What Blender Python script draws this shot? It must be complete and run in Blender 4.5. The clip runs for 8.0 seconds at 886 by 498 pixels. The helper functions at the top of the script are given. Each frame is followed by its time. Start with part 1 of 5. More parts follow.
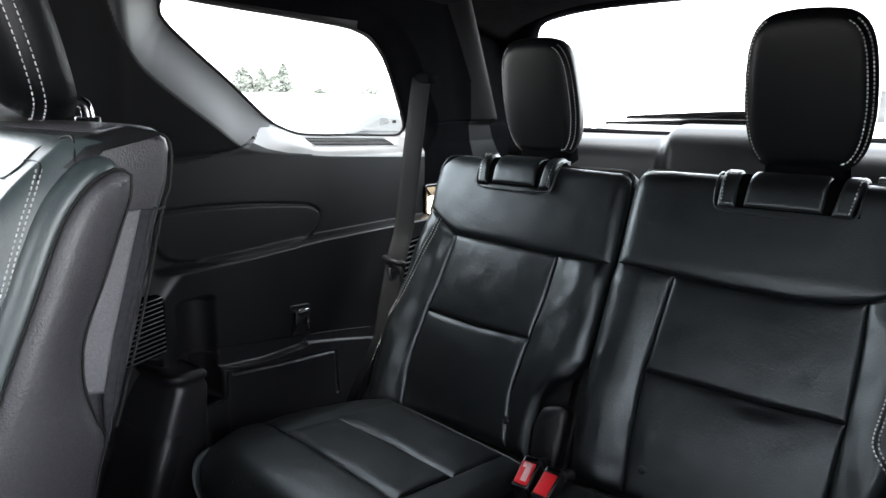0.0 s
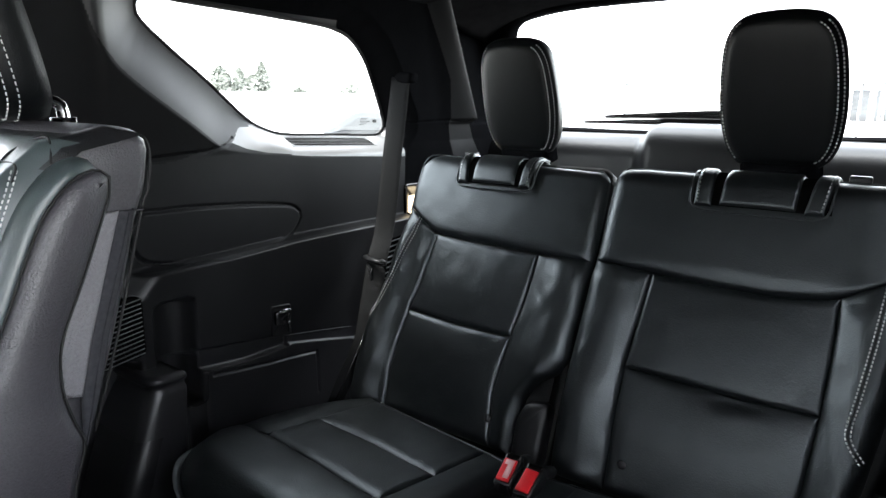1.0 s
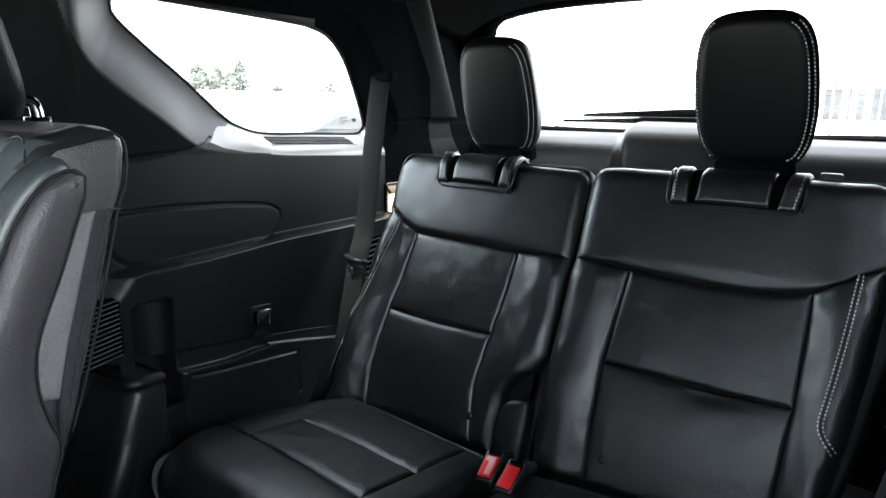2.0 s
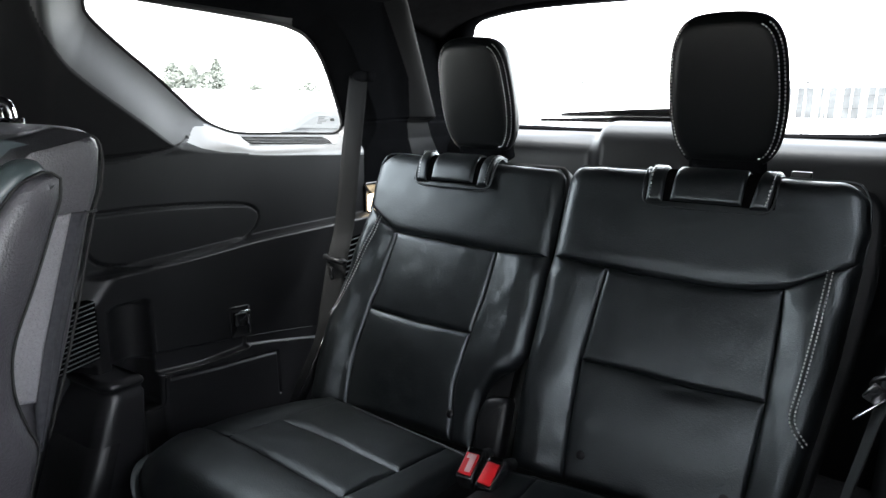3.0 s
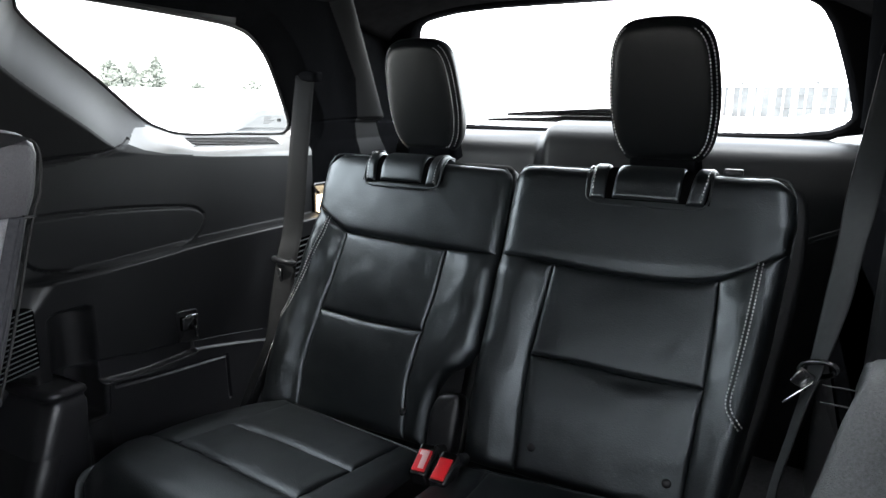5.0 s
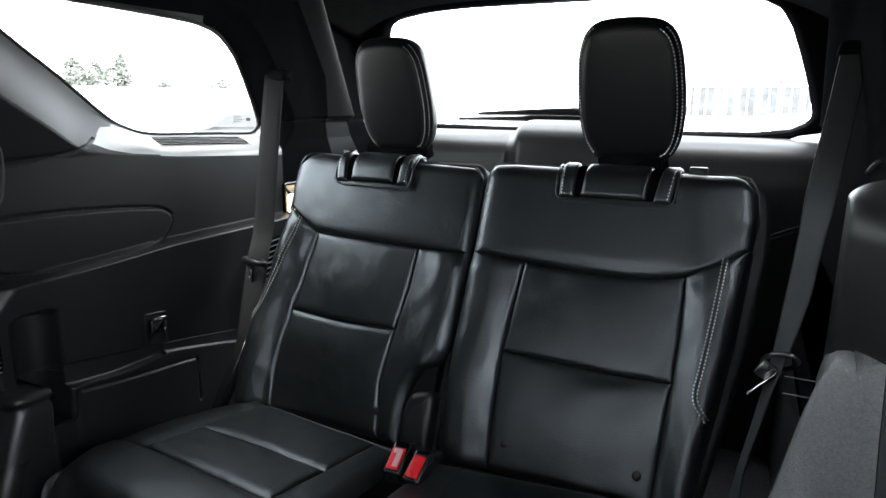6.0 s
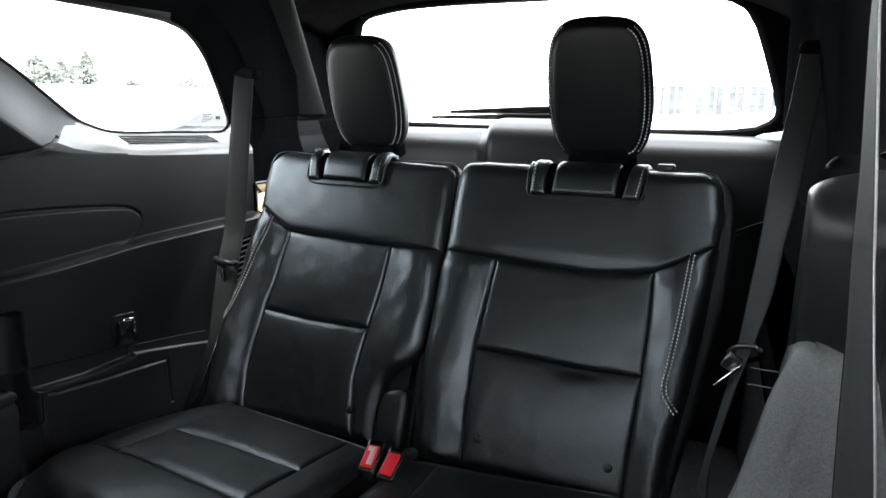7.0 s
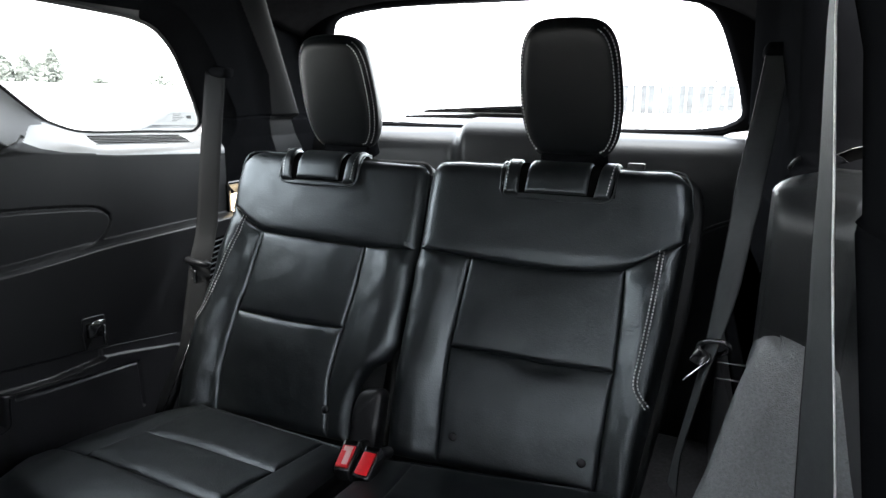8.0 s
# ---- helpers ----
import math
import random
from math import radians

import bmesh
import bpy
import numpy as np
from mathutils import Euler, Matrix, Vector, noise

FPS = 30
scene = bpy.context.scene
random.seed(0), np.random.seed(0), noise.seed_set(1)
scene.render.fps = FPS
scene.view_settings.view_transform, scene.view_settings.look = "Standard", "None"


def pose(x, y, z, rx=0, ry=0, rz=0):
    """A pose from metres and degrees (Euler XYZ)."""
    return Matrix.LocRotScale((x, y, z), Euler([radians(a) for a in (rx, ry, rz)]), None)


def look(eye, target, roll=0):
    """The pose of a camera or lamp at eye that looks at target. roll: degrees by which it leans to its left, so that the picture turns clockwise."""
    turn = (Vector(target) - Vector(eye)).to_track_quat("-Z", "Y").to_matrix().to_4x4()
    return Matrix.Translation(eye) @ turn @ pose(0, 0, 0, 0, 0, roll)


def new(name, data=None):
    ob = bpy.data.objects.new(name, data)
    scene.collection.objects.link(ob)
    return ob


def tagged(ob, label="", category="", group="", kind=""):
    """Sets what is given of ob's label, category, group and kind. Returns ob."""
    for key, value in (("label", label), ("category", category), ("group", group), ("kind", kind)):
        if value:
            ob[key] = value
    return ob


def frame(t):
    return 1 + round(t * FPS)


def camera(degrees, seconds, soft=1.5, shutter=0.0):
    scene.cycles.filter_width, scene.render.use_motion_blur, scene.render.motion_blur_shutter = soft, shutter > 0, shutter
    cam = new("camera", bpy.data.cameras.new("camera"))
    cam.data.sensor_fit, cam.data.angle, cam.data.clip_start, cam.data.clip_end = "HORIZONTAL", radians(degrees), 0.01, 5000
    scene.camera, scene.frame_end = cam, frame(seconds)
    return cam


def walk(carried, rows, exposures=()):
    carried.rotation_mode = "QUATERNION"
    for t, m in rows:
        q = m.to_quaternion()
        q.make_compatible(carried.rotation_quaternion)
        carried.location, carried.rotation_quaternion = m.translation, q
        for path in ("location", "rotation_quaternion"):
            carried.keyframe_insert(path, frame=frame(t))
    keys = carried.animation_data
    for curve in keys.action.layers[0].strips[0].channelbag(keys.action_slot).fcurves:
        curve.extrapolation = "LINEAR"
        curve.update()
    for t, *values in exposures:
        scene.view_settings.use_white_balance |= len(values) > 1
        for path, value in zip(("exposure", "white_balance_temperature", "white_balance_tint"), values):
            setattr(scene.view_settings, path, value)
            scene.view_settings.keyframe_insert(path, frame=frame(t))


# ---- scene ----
from mathutils.bvhtree import BVHTree

cam = camera(69.39, 8.0, soft=1.5)
walk(cam, [
    (0.0, look((0.4645, -0.9924, 0.9482), (-0.1320, -0.2197, 0.7309), 0.726)),
    (0.5, look((0.4658, -0.9936, 0.9490), (-0.1190, -0.2122, 0.7311), 0.730)),
    (1.0, look((0.4668, -0.9951, 0.9495), (-0.1058, -0.2049, 0.7311), 0.716)),
    (1.5, look((0.4686, -0.9963, 0.9491), (-0.0919, -0.1977, 0.7302), 0.696)),
    (3.0, look((0.4746, -1.0018, 0.9517), (-0.0474, -0.1780, 0.7306), 0.660)),
    (3.5, look((0.4775, -1.0042, 0.9524), (-0.0300, -0.1715, 0.7310), 0.648)),
    (4.0, look((0.4802, -1.0068, 0.9531), (-0.0110, -0.1644, 0.7316), 0.645)),
    (4.5, look((0.4818, -1.0090, 0.9546), (0.0077, -0.1569, 0.7329), 0.641)),
    (6.0, look((0.4867, -1.0152, 0.9553), (0.0691, -0.1342, 0.7327), 0.694)),
    (6.5, look((0.4895, -1.0162, 0.9545), (0.0903, -0.1269, 0.7313), 0.694)),
    (7.0, look((0.4921, -1.0180, 0.9538), (0.1109, -0.1210, 0.7301), 0.718)),
    (7.5, look((0.4941, -1.0202, 0.9547), (0.1308, -0.1158, 0.7306), 0.754)),
    (8.0, look((0.4962, -1.0215, 0.9555), (0.1507, -0.1104, 0.7306), 0.811)),
], exposures=[(0.0, 4.28), (4.5, 4.36), (8.0, 4.45)])


# ---------------------------------------------------------------- light
world = bpy.data.worlds.new("overcast_sky")
scene.world = world
world.use_nodes = True
wn = world.node_tree.nodes
wl = world.node_tree.links
sky = wn.new("ShaderNodeTexSky")
sky.sky_type = "NISHITA"
sky.sun_disc = False
sky.sun_elevation = radians(67)
sky.sun_rotation = radians(-150)
pale = wn.new("ShaderNodeHueSaturation")
pale.inputs["Saturation"].default_value = 0.22
wl.new(sky.outputs[0], pale.inputs["Color"])
wl.new(pale.outputs[0], wn["Background"].inputs["Color"])
wn["Background"].inputs["Strength"].default_value = 0.15

sun = new("sun", bpy.data.lights.new("sun", "SUN"))
sun.data.energy = 0.8
sun.data.angle = radians(20)
sun.data.color = (1.0, 0.97, 0.93)
sun.matrix_world = look((-2.0, -3.3, 9.2), (0, 0, 0))


def sky_fill_lamp(name, eye, target, wide, high, watts):
    """An added area lamp that boosts the sky's light at a window's opening."""
    ob = new(name, bpy.data.lights.new(name, "AREA"))
    ob.data.shape, ob.data.size, ob.data.size_y, ob.data.energy = "RECTANGLE", wide, high, watts
    ob.data.color = (0.97, 0.99, 1.0)
    ob.matrix_world = look(eye, target)
    return ob


# added above the rear window, on top of the sky, to lift the tailgate
r = sky_fill_lamp("rear_window_fill", (0.0, 0.95, 1.30), (0.0, 0.70, 0.80), 1.1, 0.12, 0.25)
r.matrix_world = Matrix.Translation((0.0, 0.90, 1.28)) @ Matrix.Rotation(radians(-25), 4, "X")


# ---------------------------------------------------------------- materials
def material(name, color, rough=0.5, metal=0.0, spec=0.5, grain=0.0, grain_size=0.002, vary=0.0, vary_size=0.15,
             rough_vary=0.0, kind="noise", sheen=0.0, tint=None, creases=0.0, deep=0.0):
    m = bpy.data.materials.new(name)
    m.use_nodes = True
    nt = m.node_tree
    b = nt.nodes["Principled BSDF"]
    b.inputs["Base Color"].default_value = (*color, 1)
    b.inputs["Roughness"].default_value = rough
    b.inputs["Metallic"].default_value = metal
    b.inputs["Specular IOR Level"].default_value = spec
    if sheen:
        b.inputs["Sheen Weight"].default_value = sheen
    if tint:
        b.inputs["Specular Tint"].default_value = (*tint, 1)
    tc = nt.nodes.new("ShaderNodeTexCoord")
    if vary or rough_vary:
        n = nt.nodes.new("ShaderNodeTexNoise")
        n.inputs["Scale"].default_value = 1.0 / vary_size
        n.inputs["Detail"].default_value = 5
        nt.links.new(tc.outputs["Object"], n.inputs["Vector"])
        if vary:
            r = nt.nodes.new("ShaderNodeMapRange")
            r.inputs["From Min"].default_value, r.inputs["From Max"].default_value = 0.3, 0.7
            r.inputs["To Min"].default_value, r.inputs["To Max"].default_value = 1 - vary, 1 + vary
            nt.links.new(n.outputs["Fac"], r.inputs["Value"])
            mx = nt.nodes.new("ShaderNodeVectorMath")
            mx.operation = "SCALE"
            mx.inputs[0].default_value = color
            nt.links.new(r.outputs[0], mx.inputs["Scale"])
            nt.links.new(mx.outputs[0], b.inputs["Base Color"])
        if rough_vary:
            r2 = nt.nodes.new("ShaderNodeMapRange")
            r2.inputs["From Min"].default_value, r2.inputs["From Max"].default_value = 0.3, 0.7
            r2.inputs["To Min"].default_value, r2.inputs["To Max"].default_value = rough - rough_vary, rough + rough_vary
            nt.links.new(n.outputs["Fac"], r2.inputs["Value"])
            nt.links.new(r2.outputs[0], b.inputs["Roughness"])
    if grain:
        if kind == "leather":
            g = nt.nodes.new("ShaderNodeTexVoronoi")
            g.feature = "SMOOTH_F1"
            g.inputs["Scale"].default_value = 1.0 / grain_size
            g.inputs["Smoothness"].default_value = 0.6
            out = g.outputs["Distance"]
        else:
            g = nt.nodes.new("ShaderNodeTexNoise")
            g.inputs["Scale"].default_value = 1.0 / grain_size
            g.inputs["Detail"].default_value = 3
            out = g.outputs["Fac"]
        nt.links.new(tc.outputs["Object"], g.inputs["Vector"])
        bp = nt.nodes.new("ShaderNodeBump")
        bp.inputs["Strength"].default_value = grain
        bp.invert = kind == "leather"
        bp.inputs["Distance"].default_value = deep or grain_size * 0.5
        nt.links.new(out, bp.inputs["Height"])
        if creases:
            w = nt.nodes.new("ShaderNodeTexNoise")
            w.inputs["Scale"].default_value = 45.0
            w.inputs["Detail"].default_value = 4
            w.inputs["Distortion"].default_value = 0.6
            nt.links.new(tc.outputs["Object"], w.inputs["Vector"])
            b2 = nt.nodes.new("ShaderNodeBump")
            b2.inputs["Strength"].default_value = creases
            b2.inputs["Distance"].default_value = 0.004
            nt.links.new(w.outputs["Fac"], b2.inputs["Height"])
            nt.links.new(b2.outputs[0], bp.inputs["Normal"])
        nt.links.new(bp.outputs[0], b.inputs["Normal"])
    return m


def glass_material(name, tint):
    m = bpy.data.materials.new(name)
    m.use_nodes = True
    nt = m.node_tree
    nt.nodes.remove(nt.nodes["Principled BSDF"])
    tr = nt.nodes.new("ShaderNodeBsdfTransparent")
    tr.inputs["Color"].default_value = (*tint, 1)
    gl = nt.nodes.new("ShaderNodeBsdfGlossy")
    gl.inputs["Roughness"].default_value = 0.02
    fr = nt.nodes.new("ShaderNodeFresnel")
    fr.inputs["IOR"].default_value = 1.45
    mx = nt.nodes.new("ShaderNodeMixShader")
    nt.links.new(fr.outputs[0], mx.inputs[0])
    nt.links.new(tr.outputs[0], mx.inputs[1])
    nt.links.new(gl.outputs[0], mx.inputs[2])
    nt.links.new(mx.outputs[0], nt.nodes["Material Output"].inputs["Surface"])
    return m


LEATHER = material("black_leather", (0.0038, 0.0047, 0.0053), 0.375, spec=1.0, grain=0.42, grain_size=0.0026, deep=0.0010, vary=0.15, vary_size=0.05,
                   rough_vary=0.03, tint=(0.91, 1.0, 1.03), creases=0.07)
LEATHER_SIDE = material("charcoal_grained_leather", (0.044, 0.0412, 0.0480), 0.42, spec=0.9, grain=0.9, grain_size=0.0021, vary=0.22,
                        vary_size=0.0026, rough_vary=0.05, deep=0.0010)
LEATHER_LIGHT = material("pale_grey_grained_leather", (0.17, 0.166, 0.178), 0.5, grain=0.9, grain_size=0.0022, vary=0.10, vary_size=0.003, rough_vary=0.08, deep=0.0010, kind="leather")
# seat-front leather paled to carry the window light that falls on it
LEATHER_FRONT = material("window_lit_front_leather", (0.054, 0.070, 0.072), 0.38, spec=0.9, grain=0.4, grain_size=0.0012, vary=0.12, vary_size=0.03, rough_vary=0.05)
LEATHER_MID = material("dark_grey_smooth_leather", (0.011, 0.0112, 0.0125), 0.40, spec=0.7, grain=0.6, grain_size=0.0015, vary=0.14, vary_size=0.02, rough_vary=0.06)
PLASTIC = material("black_grained_plastic", (0.0095, 0.0097, 0.0107), 0.40, spec=0.42, grain=0.25, grain_size=0.0012, vary=0.12, vary_size=0.08,
                   rough_vary=0.05)
# black plastic in a paler copy, for missing light low on the wall
ARCH_BLACK = material("light_lifted_black_plastic", (0.0150, 0.0152, 0.0170), 0.36, spec=0.6, grain=0.25, grain_size=0.0014, vary=0.12, vary_size=0.08)
PLASTIC_SOFT = material("dark_grey_soft_trim", (0.0062, 0.0066, 0.0075), 0.54, spec=0.28, grain=0.25, grain_size=0.0014, vary=0.1, vary_size=0.1,
                        rough_vary=0.05)
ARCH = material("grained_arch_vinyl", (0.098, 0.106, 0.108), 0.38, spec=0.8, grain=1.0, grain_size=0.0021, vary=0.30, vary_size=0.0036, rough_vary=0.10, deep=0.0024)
TAILGATE = material("black_tailgate_vinyl", (0.0066, 0.0070, 0.0076), 0.42, spec=0.42, grain=0.15, grain_size=0.0016, vary=0.08, vary_size=0.08)
PANEL_GRAIN = material("black_grained_panel_vinyl", (0.0056, 0.0064, 0.0068), 0.38, spec=0.38, grain=0.45, grain_size=0.0019, vary=0.22, vary_size=0.004, rough_vary=0.05, deep=0.0008)
# seat leather darkened and dulled to stand for the headrests' shade
HEAD_LEATHER = material("shade_darkened_headrest_leather", (0.0027, 0.0035, 0.0042), 0.40, spec=0.32, grain=0.40, grain_size=0.0019, vary=0.12, vary_size=0.05, creases=0.05)
BACK_LEATHER = material("dull_black_leather", (0.0060, 0.0068, 0.0072), 0.55, spec=0.3, grain=0.3, grain_size=0.0021, vary=0.12, vary_size=0.05)
# dark trim coloured pale grey to carry the sky's glare on the ledge
LEDGE = material("sky_lit_ledge_vinyl", (0.21, 0.212, 0.215), 0.38, spec=0.9, grain=0.15, grain_size=0.0014, vary=0.08, vary_size=0.08)
# pillar trim in a window-lit and a shaded copy
PILLAR = material("window_lit_pillar_trim", (0.0120, 0.0124, 0.0132), 0.46, spec=0.42, grain=0.15, grain_size=0.0016, vary=0.06, vary_size=0.08)
PILLAR_SHADED = material("shaded_pillar_trim", (0.0070, 0.0072, 0.0080), 0.55, spec=0.14, grain=0.2, grain_size=0.0016, vary=0.06, vary_size=0.08)
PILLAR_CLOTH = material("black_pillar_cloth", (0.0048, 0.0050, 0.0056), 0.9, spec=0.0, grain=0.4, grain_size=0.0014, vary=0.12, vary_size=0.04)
# rear pillar trim paled to paint the light on its facet
PILLAR_FACET = material("lit_facet_pillar_trim", (0.0100, 0.0104, 0.0112), 0.50, spec=0.16, grain=0.2, grain_size=0.0016, vary=0.06, vary_size=0.08)
HEADLINER = material("black_woven_headliner", (0.0120, 0.0120, 0.0128), 0.95, spec=0.0, grain=0.5, grain_size=0.0015, vary=0.15, vary_size=0.03)
BOARD = material("charcoal_felt_board", (0.036, 0.036, 0.041), 0.95, spec=0.2, grain=0.6, grain_size=0.0016, vary=0.2, vary_size=0.006)
CARPET = material("black_carpet", (0.020, 0.020, 0.0212), 1.0, spec=0.2, grain=0.9, grain_size=0.003, vary=0.3, vary_size=0.01)
# the same webbing, paled to carry the light on the right-hand belts
WEBBING_LIT = material("light_paled_belt_webbing", (0.0270, 0.0300, 0.0310), 0.7, spec=0.4, grain=0.6, grain_size=0.0012, vary=0.08, vary_size=0.01)
WEBBING = material("dark_grey_belt_webbing", (0.0034, 0.0037, 0.0041), 0.7, spec=0.25, grain=0.6, grain_size=0.0012, vary=0.08, vary_size=0.01)
THREAD = material("pale_grey_thread", (0.60, 0.60, 0.59), 0.8, vary=0.15, vary_size=0.01)
DARK_THREAD = material("dark_thread", (0.03, 0.03, 0.033), 0.8)
GLOSS = material("gloss_black_plastic", (0.016, 0.016, 0.017), 0.20, spec=0.9, vary=0.1, vary_size=0.02)
CHROME = material("polished_chrome", (0.85, 0.85, 0.86), 0.10, metal=1.0, rough_vary=0.04)
RED = material("red_button_plastic", (0.86, 0.018, 0.028), 0.36, grain=0.1, grain_size=0.001)
PINK = material("pale_red_print", (0.90, 0.52, 0.52), 0.4)
WIPER = material("black_wiper_rubber", (0.0005, 0.0005, 0.0005), 0.8, spec=0.0, grain=0.3, grain_size=0.01)
RUBBER = material("black_rubber_seal", (0.007, 0.007, 0.007), 0.7, grain=0.2, grain_size=0.002)
# near-black colour stands for the shade inside slots and recesses
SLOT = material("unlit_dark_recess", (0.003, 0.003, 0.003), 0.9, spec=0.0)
PAINT = material("white_car_paint", (0.78, 0.78, 0.79), 0.25, vary=0.03, vary_size=0.4)
PAINT_GREY = material("silver_car_paint", (0.62, 0.63, 0.64), 0.4)
SHOP_GLASS = material("grey_shop_glazing", (0.060, 0.062, 0.064), 0.5, spec=0.1, vary=0.25, vary_size=1.2)
CAR_GLASS = material("dark_car_glass", (0.10, 0.104, 0.106), 0.12, spec=0.6)
TYRE = material("tyre_rubber", (0.05, 0.05, 0.05), 0.9)
CONCRETE = material("pale_dry_concrete", (0.55, 0.54, 0.52), 0.9, grain=0.4, grain_size=0.05, vary=0.18, vary_size=1.5)
WALLPAINT = material("white_wall_cladding", (0.78, 0.78, 0.78), 0.7, vary=0.05, vary_size=2.0)
STEEL = material("weathered_steel", (0.045, 0.046, 0.048), 0.6, vary=0.1)
BARK = material("brown_bark", (0.16, 0.13, 0.11), 0.95, grain=0.6, grain_size=0.05, vary=0.3, vary_size=0.2)
LEAF = material("dull_green_needles", (0.29, 0.305, 0.27), 0.9, vary=0.35, vary_size=0.5)
GLASS = glass_material("clear_window_glass", (0.93, 0.96, 0.95))
QUARTER_GLASS = glass_material("lightly_tinted_glass", (0.60, 0.62, 0.615))
TINTED = glass_material("tinted_privacy_glass", (0.92, 0.93, 0.925))


# ---------------------------------------------------------------- mesh helpers
def part(name, mesh, mat, parent=None, label="", smooth=True):
    """Links a mesh as one object, under a thing or a part."""
    if isinstance(mesh, bmesh.types.BMesh):
        me = bpy.data.meshes.new(name)
        mesh.normal_update()
        mesh.to_mesh(me)
        mesh.free()
        mesh = me
    mesh.materials.append(mat)
    if smooth:
        mesh.polygons.foreach_set("use_smooth", [True] * len(mesh.polygons))
    ob = new(name, mesh)
    if parent is not None:
        ob.parent = parent
        ob.matrix_parent_inverse = parent.matrix_basis.inverted()
    if label:
        ob["label"] = label
    return ob


def thing(name, at, label, category, group="", kind=""):
    e = new(name)
    e.empty_display_size = 0.05
    e.matrix_basis = Matrix.Translation(at)
    return tagged(e, label, category, group, kind)


def raw(verts, faces):
    me = bpy.data.meshes.new("m")
    me.from_pydata([tuple(v) for v in verts], [], faces)
    me.validate()
    me.update()
    return me


def sheet(P):
    """A mesh from a grid of points P[i][j]."""
    P = np.asarray(P, float)
    a, b = P.shape[:2]
    f = [(i * b + j, (i + 1) * b + j, (i + 1) * b + j + 1, i * b + j + 1) for i in range(a - 1) for j in range(b - 1)]
    return raw(P.reshape(-1, 3), f)


def box(x0, x1, y0, y1, z0, z1, bevel=0.004, seg=2):
    bm = bmesh.new()
    bmesh.ops.create_cube(bm, size=1)
    for v in bm.verts:
        v.co = Vector(((x0 + x1) / 2 + v.co.x * (x1 - x0), (y0 + y1) / 2 + v.co.y * (y1 - y0), (z0 + z1) / 2 + v.co.z * (z1 - z0)))
    if bevel:
        bmesh.ops.bevel(bm, geom=list(bm.edges), offset=bevel, segments=seg, affect="EDGES", profile=0.5)
    return bm


def turned(bm, m):
    bm.transform(m)
    return bm


def spline(pts, n):
    """n points along a smooth line through pts."""
    p = np.asarray(pts, float)
    d = np.r_[0, np.cumsum(np.linalg.norm(np.diff(p, axis=0), axis=1))]
    q = np.vstack([2 * p[0] - p[1], p, 2 * p[-1] - p[-2]])
    out = []
    for s in np.linspace(0, d[-1], n):
        i = min(max(np.searchsorted(d, s, "right") - 1, 0), len(p) - 2)
        t = (s - d[i]) / max(d[i + 1] - d[i], 1e-9)
        a, b, c, e = q[i], q[i + 1], q[i + 2], q[i + 3]
        out.append(0.5 * (2 * b + (c - a) * t + (2 * a - 5 * b + 4 * c - e) * t * t + (3 * b - a - 3 * c + e) * t ** 3))
    return np.array(out)


def tube(pts, radius, sides=10, closed=False):
    p = np.asarray(pts, float)
    n = len(p)
    vs, fs = [], []
    up = Vector((0.13, 0.21, 0.97)).normalized()
    for i in range(n):
        a, b = (p[(i - 1) % n], p[(i + 1) % n]) if closed else (p[max(i - 1, 0)], p[min(i + 1, n - 1)])
        t = Vector(b - a).normalized()
        s = t.cross(up)
        if s.length < 0.05:
            s = t.cross(Vector((1, 0, 0)))
        s.normalize()
        w = s.cross(t)
        r = radius(i / (n - 1)) if callable(radius) else radius
        for k in range(sides):
            ang = 2 * math.pi * k / sides
            vs.append(Vector(p[i]) + s * (r * math.cos(ang)) + w * (r * math.sin(ang)))
    for i in range(n if closed else n - 1):
        j = (i + 1) % n
        for k in range(sides):
            l = (k + 1) % sides
            fs.append((i * sides + k, i * sides + l, j * sides + l, j * sides + k))
    if not closed:
        fs.append(tuple(range(sides))[::-1])
        fs.append(tuple((n - 1) * sides + k for k in range(sides)))
    return raw(vs, fs)


def ribbon(pts, wides, width, thick=0.0014):
    """A flat strap: a line of centres, with the direction of its width at each."""
    p = np.asarray(pts, float)
    w = np.asarray(wides, float)
    w = w / np.linalg.norm(w, axis=1, keepdims=True)
    n = len(p)
    t = np.gradient(p, axis=0)
    nor = np.cross(t, w)
    nor /= np.linalg.norm(nor, axis=1, keepdims=True)
    prof = [(-0.5, 0), (-0.47, 1), (-0.3, 1), (0, 1), (0.3, 1), (0.47, 1), (0.5, 0), (0.47, -1), (0.3, -1), (0, -1), (-0.3, -1), (-0.47, -1)]
    m = len(prof)
    vs = [p[i] + w[i] * (a * width) + nor[i] * (b * thick / 2) for i in range(n) for a, b in prof]
    fs = [(i * m + k, i * m + (k + 1) % m, (i + 1) * m + (k + 1) % m, (i + 1) * m + k) for i in range(n - 1) for k in range(m)]
    fs += [tuple(range(m))[::-1], tuple((n - 1) * m + k for k in range(m))]
    return raw(vs, fs)


def offset_loop(loop, d):
    """A closed plane outline (counter-clockwise) moved inwards by d."""
    p = np.asarray(loop, float)
    a = p - np.roll(p, 1, 0)
    b = np.roll(p, -1, 0) - p
    a /= np.linalg.norm(a, axis=1, keepdims=True) + 1e-12
    b /= np.linalg.norm(b, axis=1, keepdims=True) + 1e-12
    t = a + b
    t /= np.linalg.norm(t, axis=1, keepdims=True) + 1e-12
    return p + np.stack([-t[:, 1], t[:, 0]], 1) * d


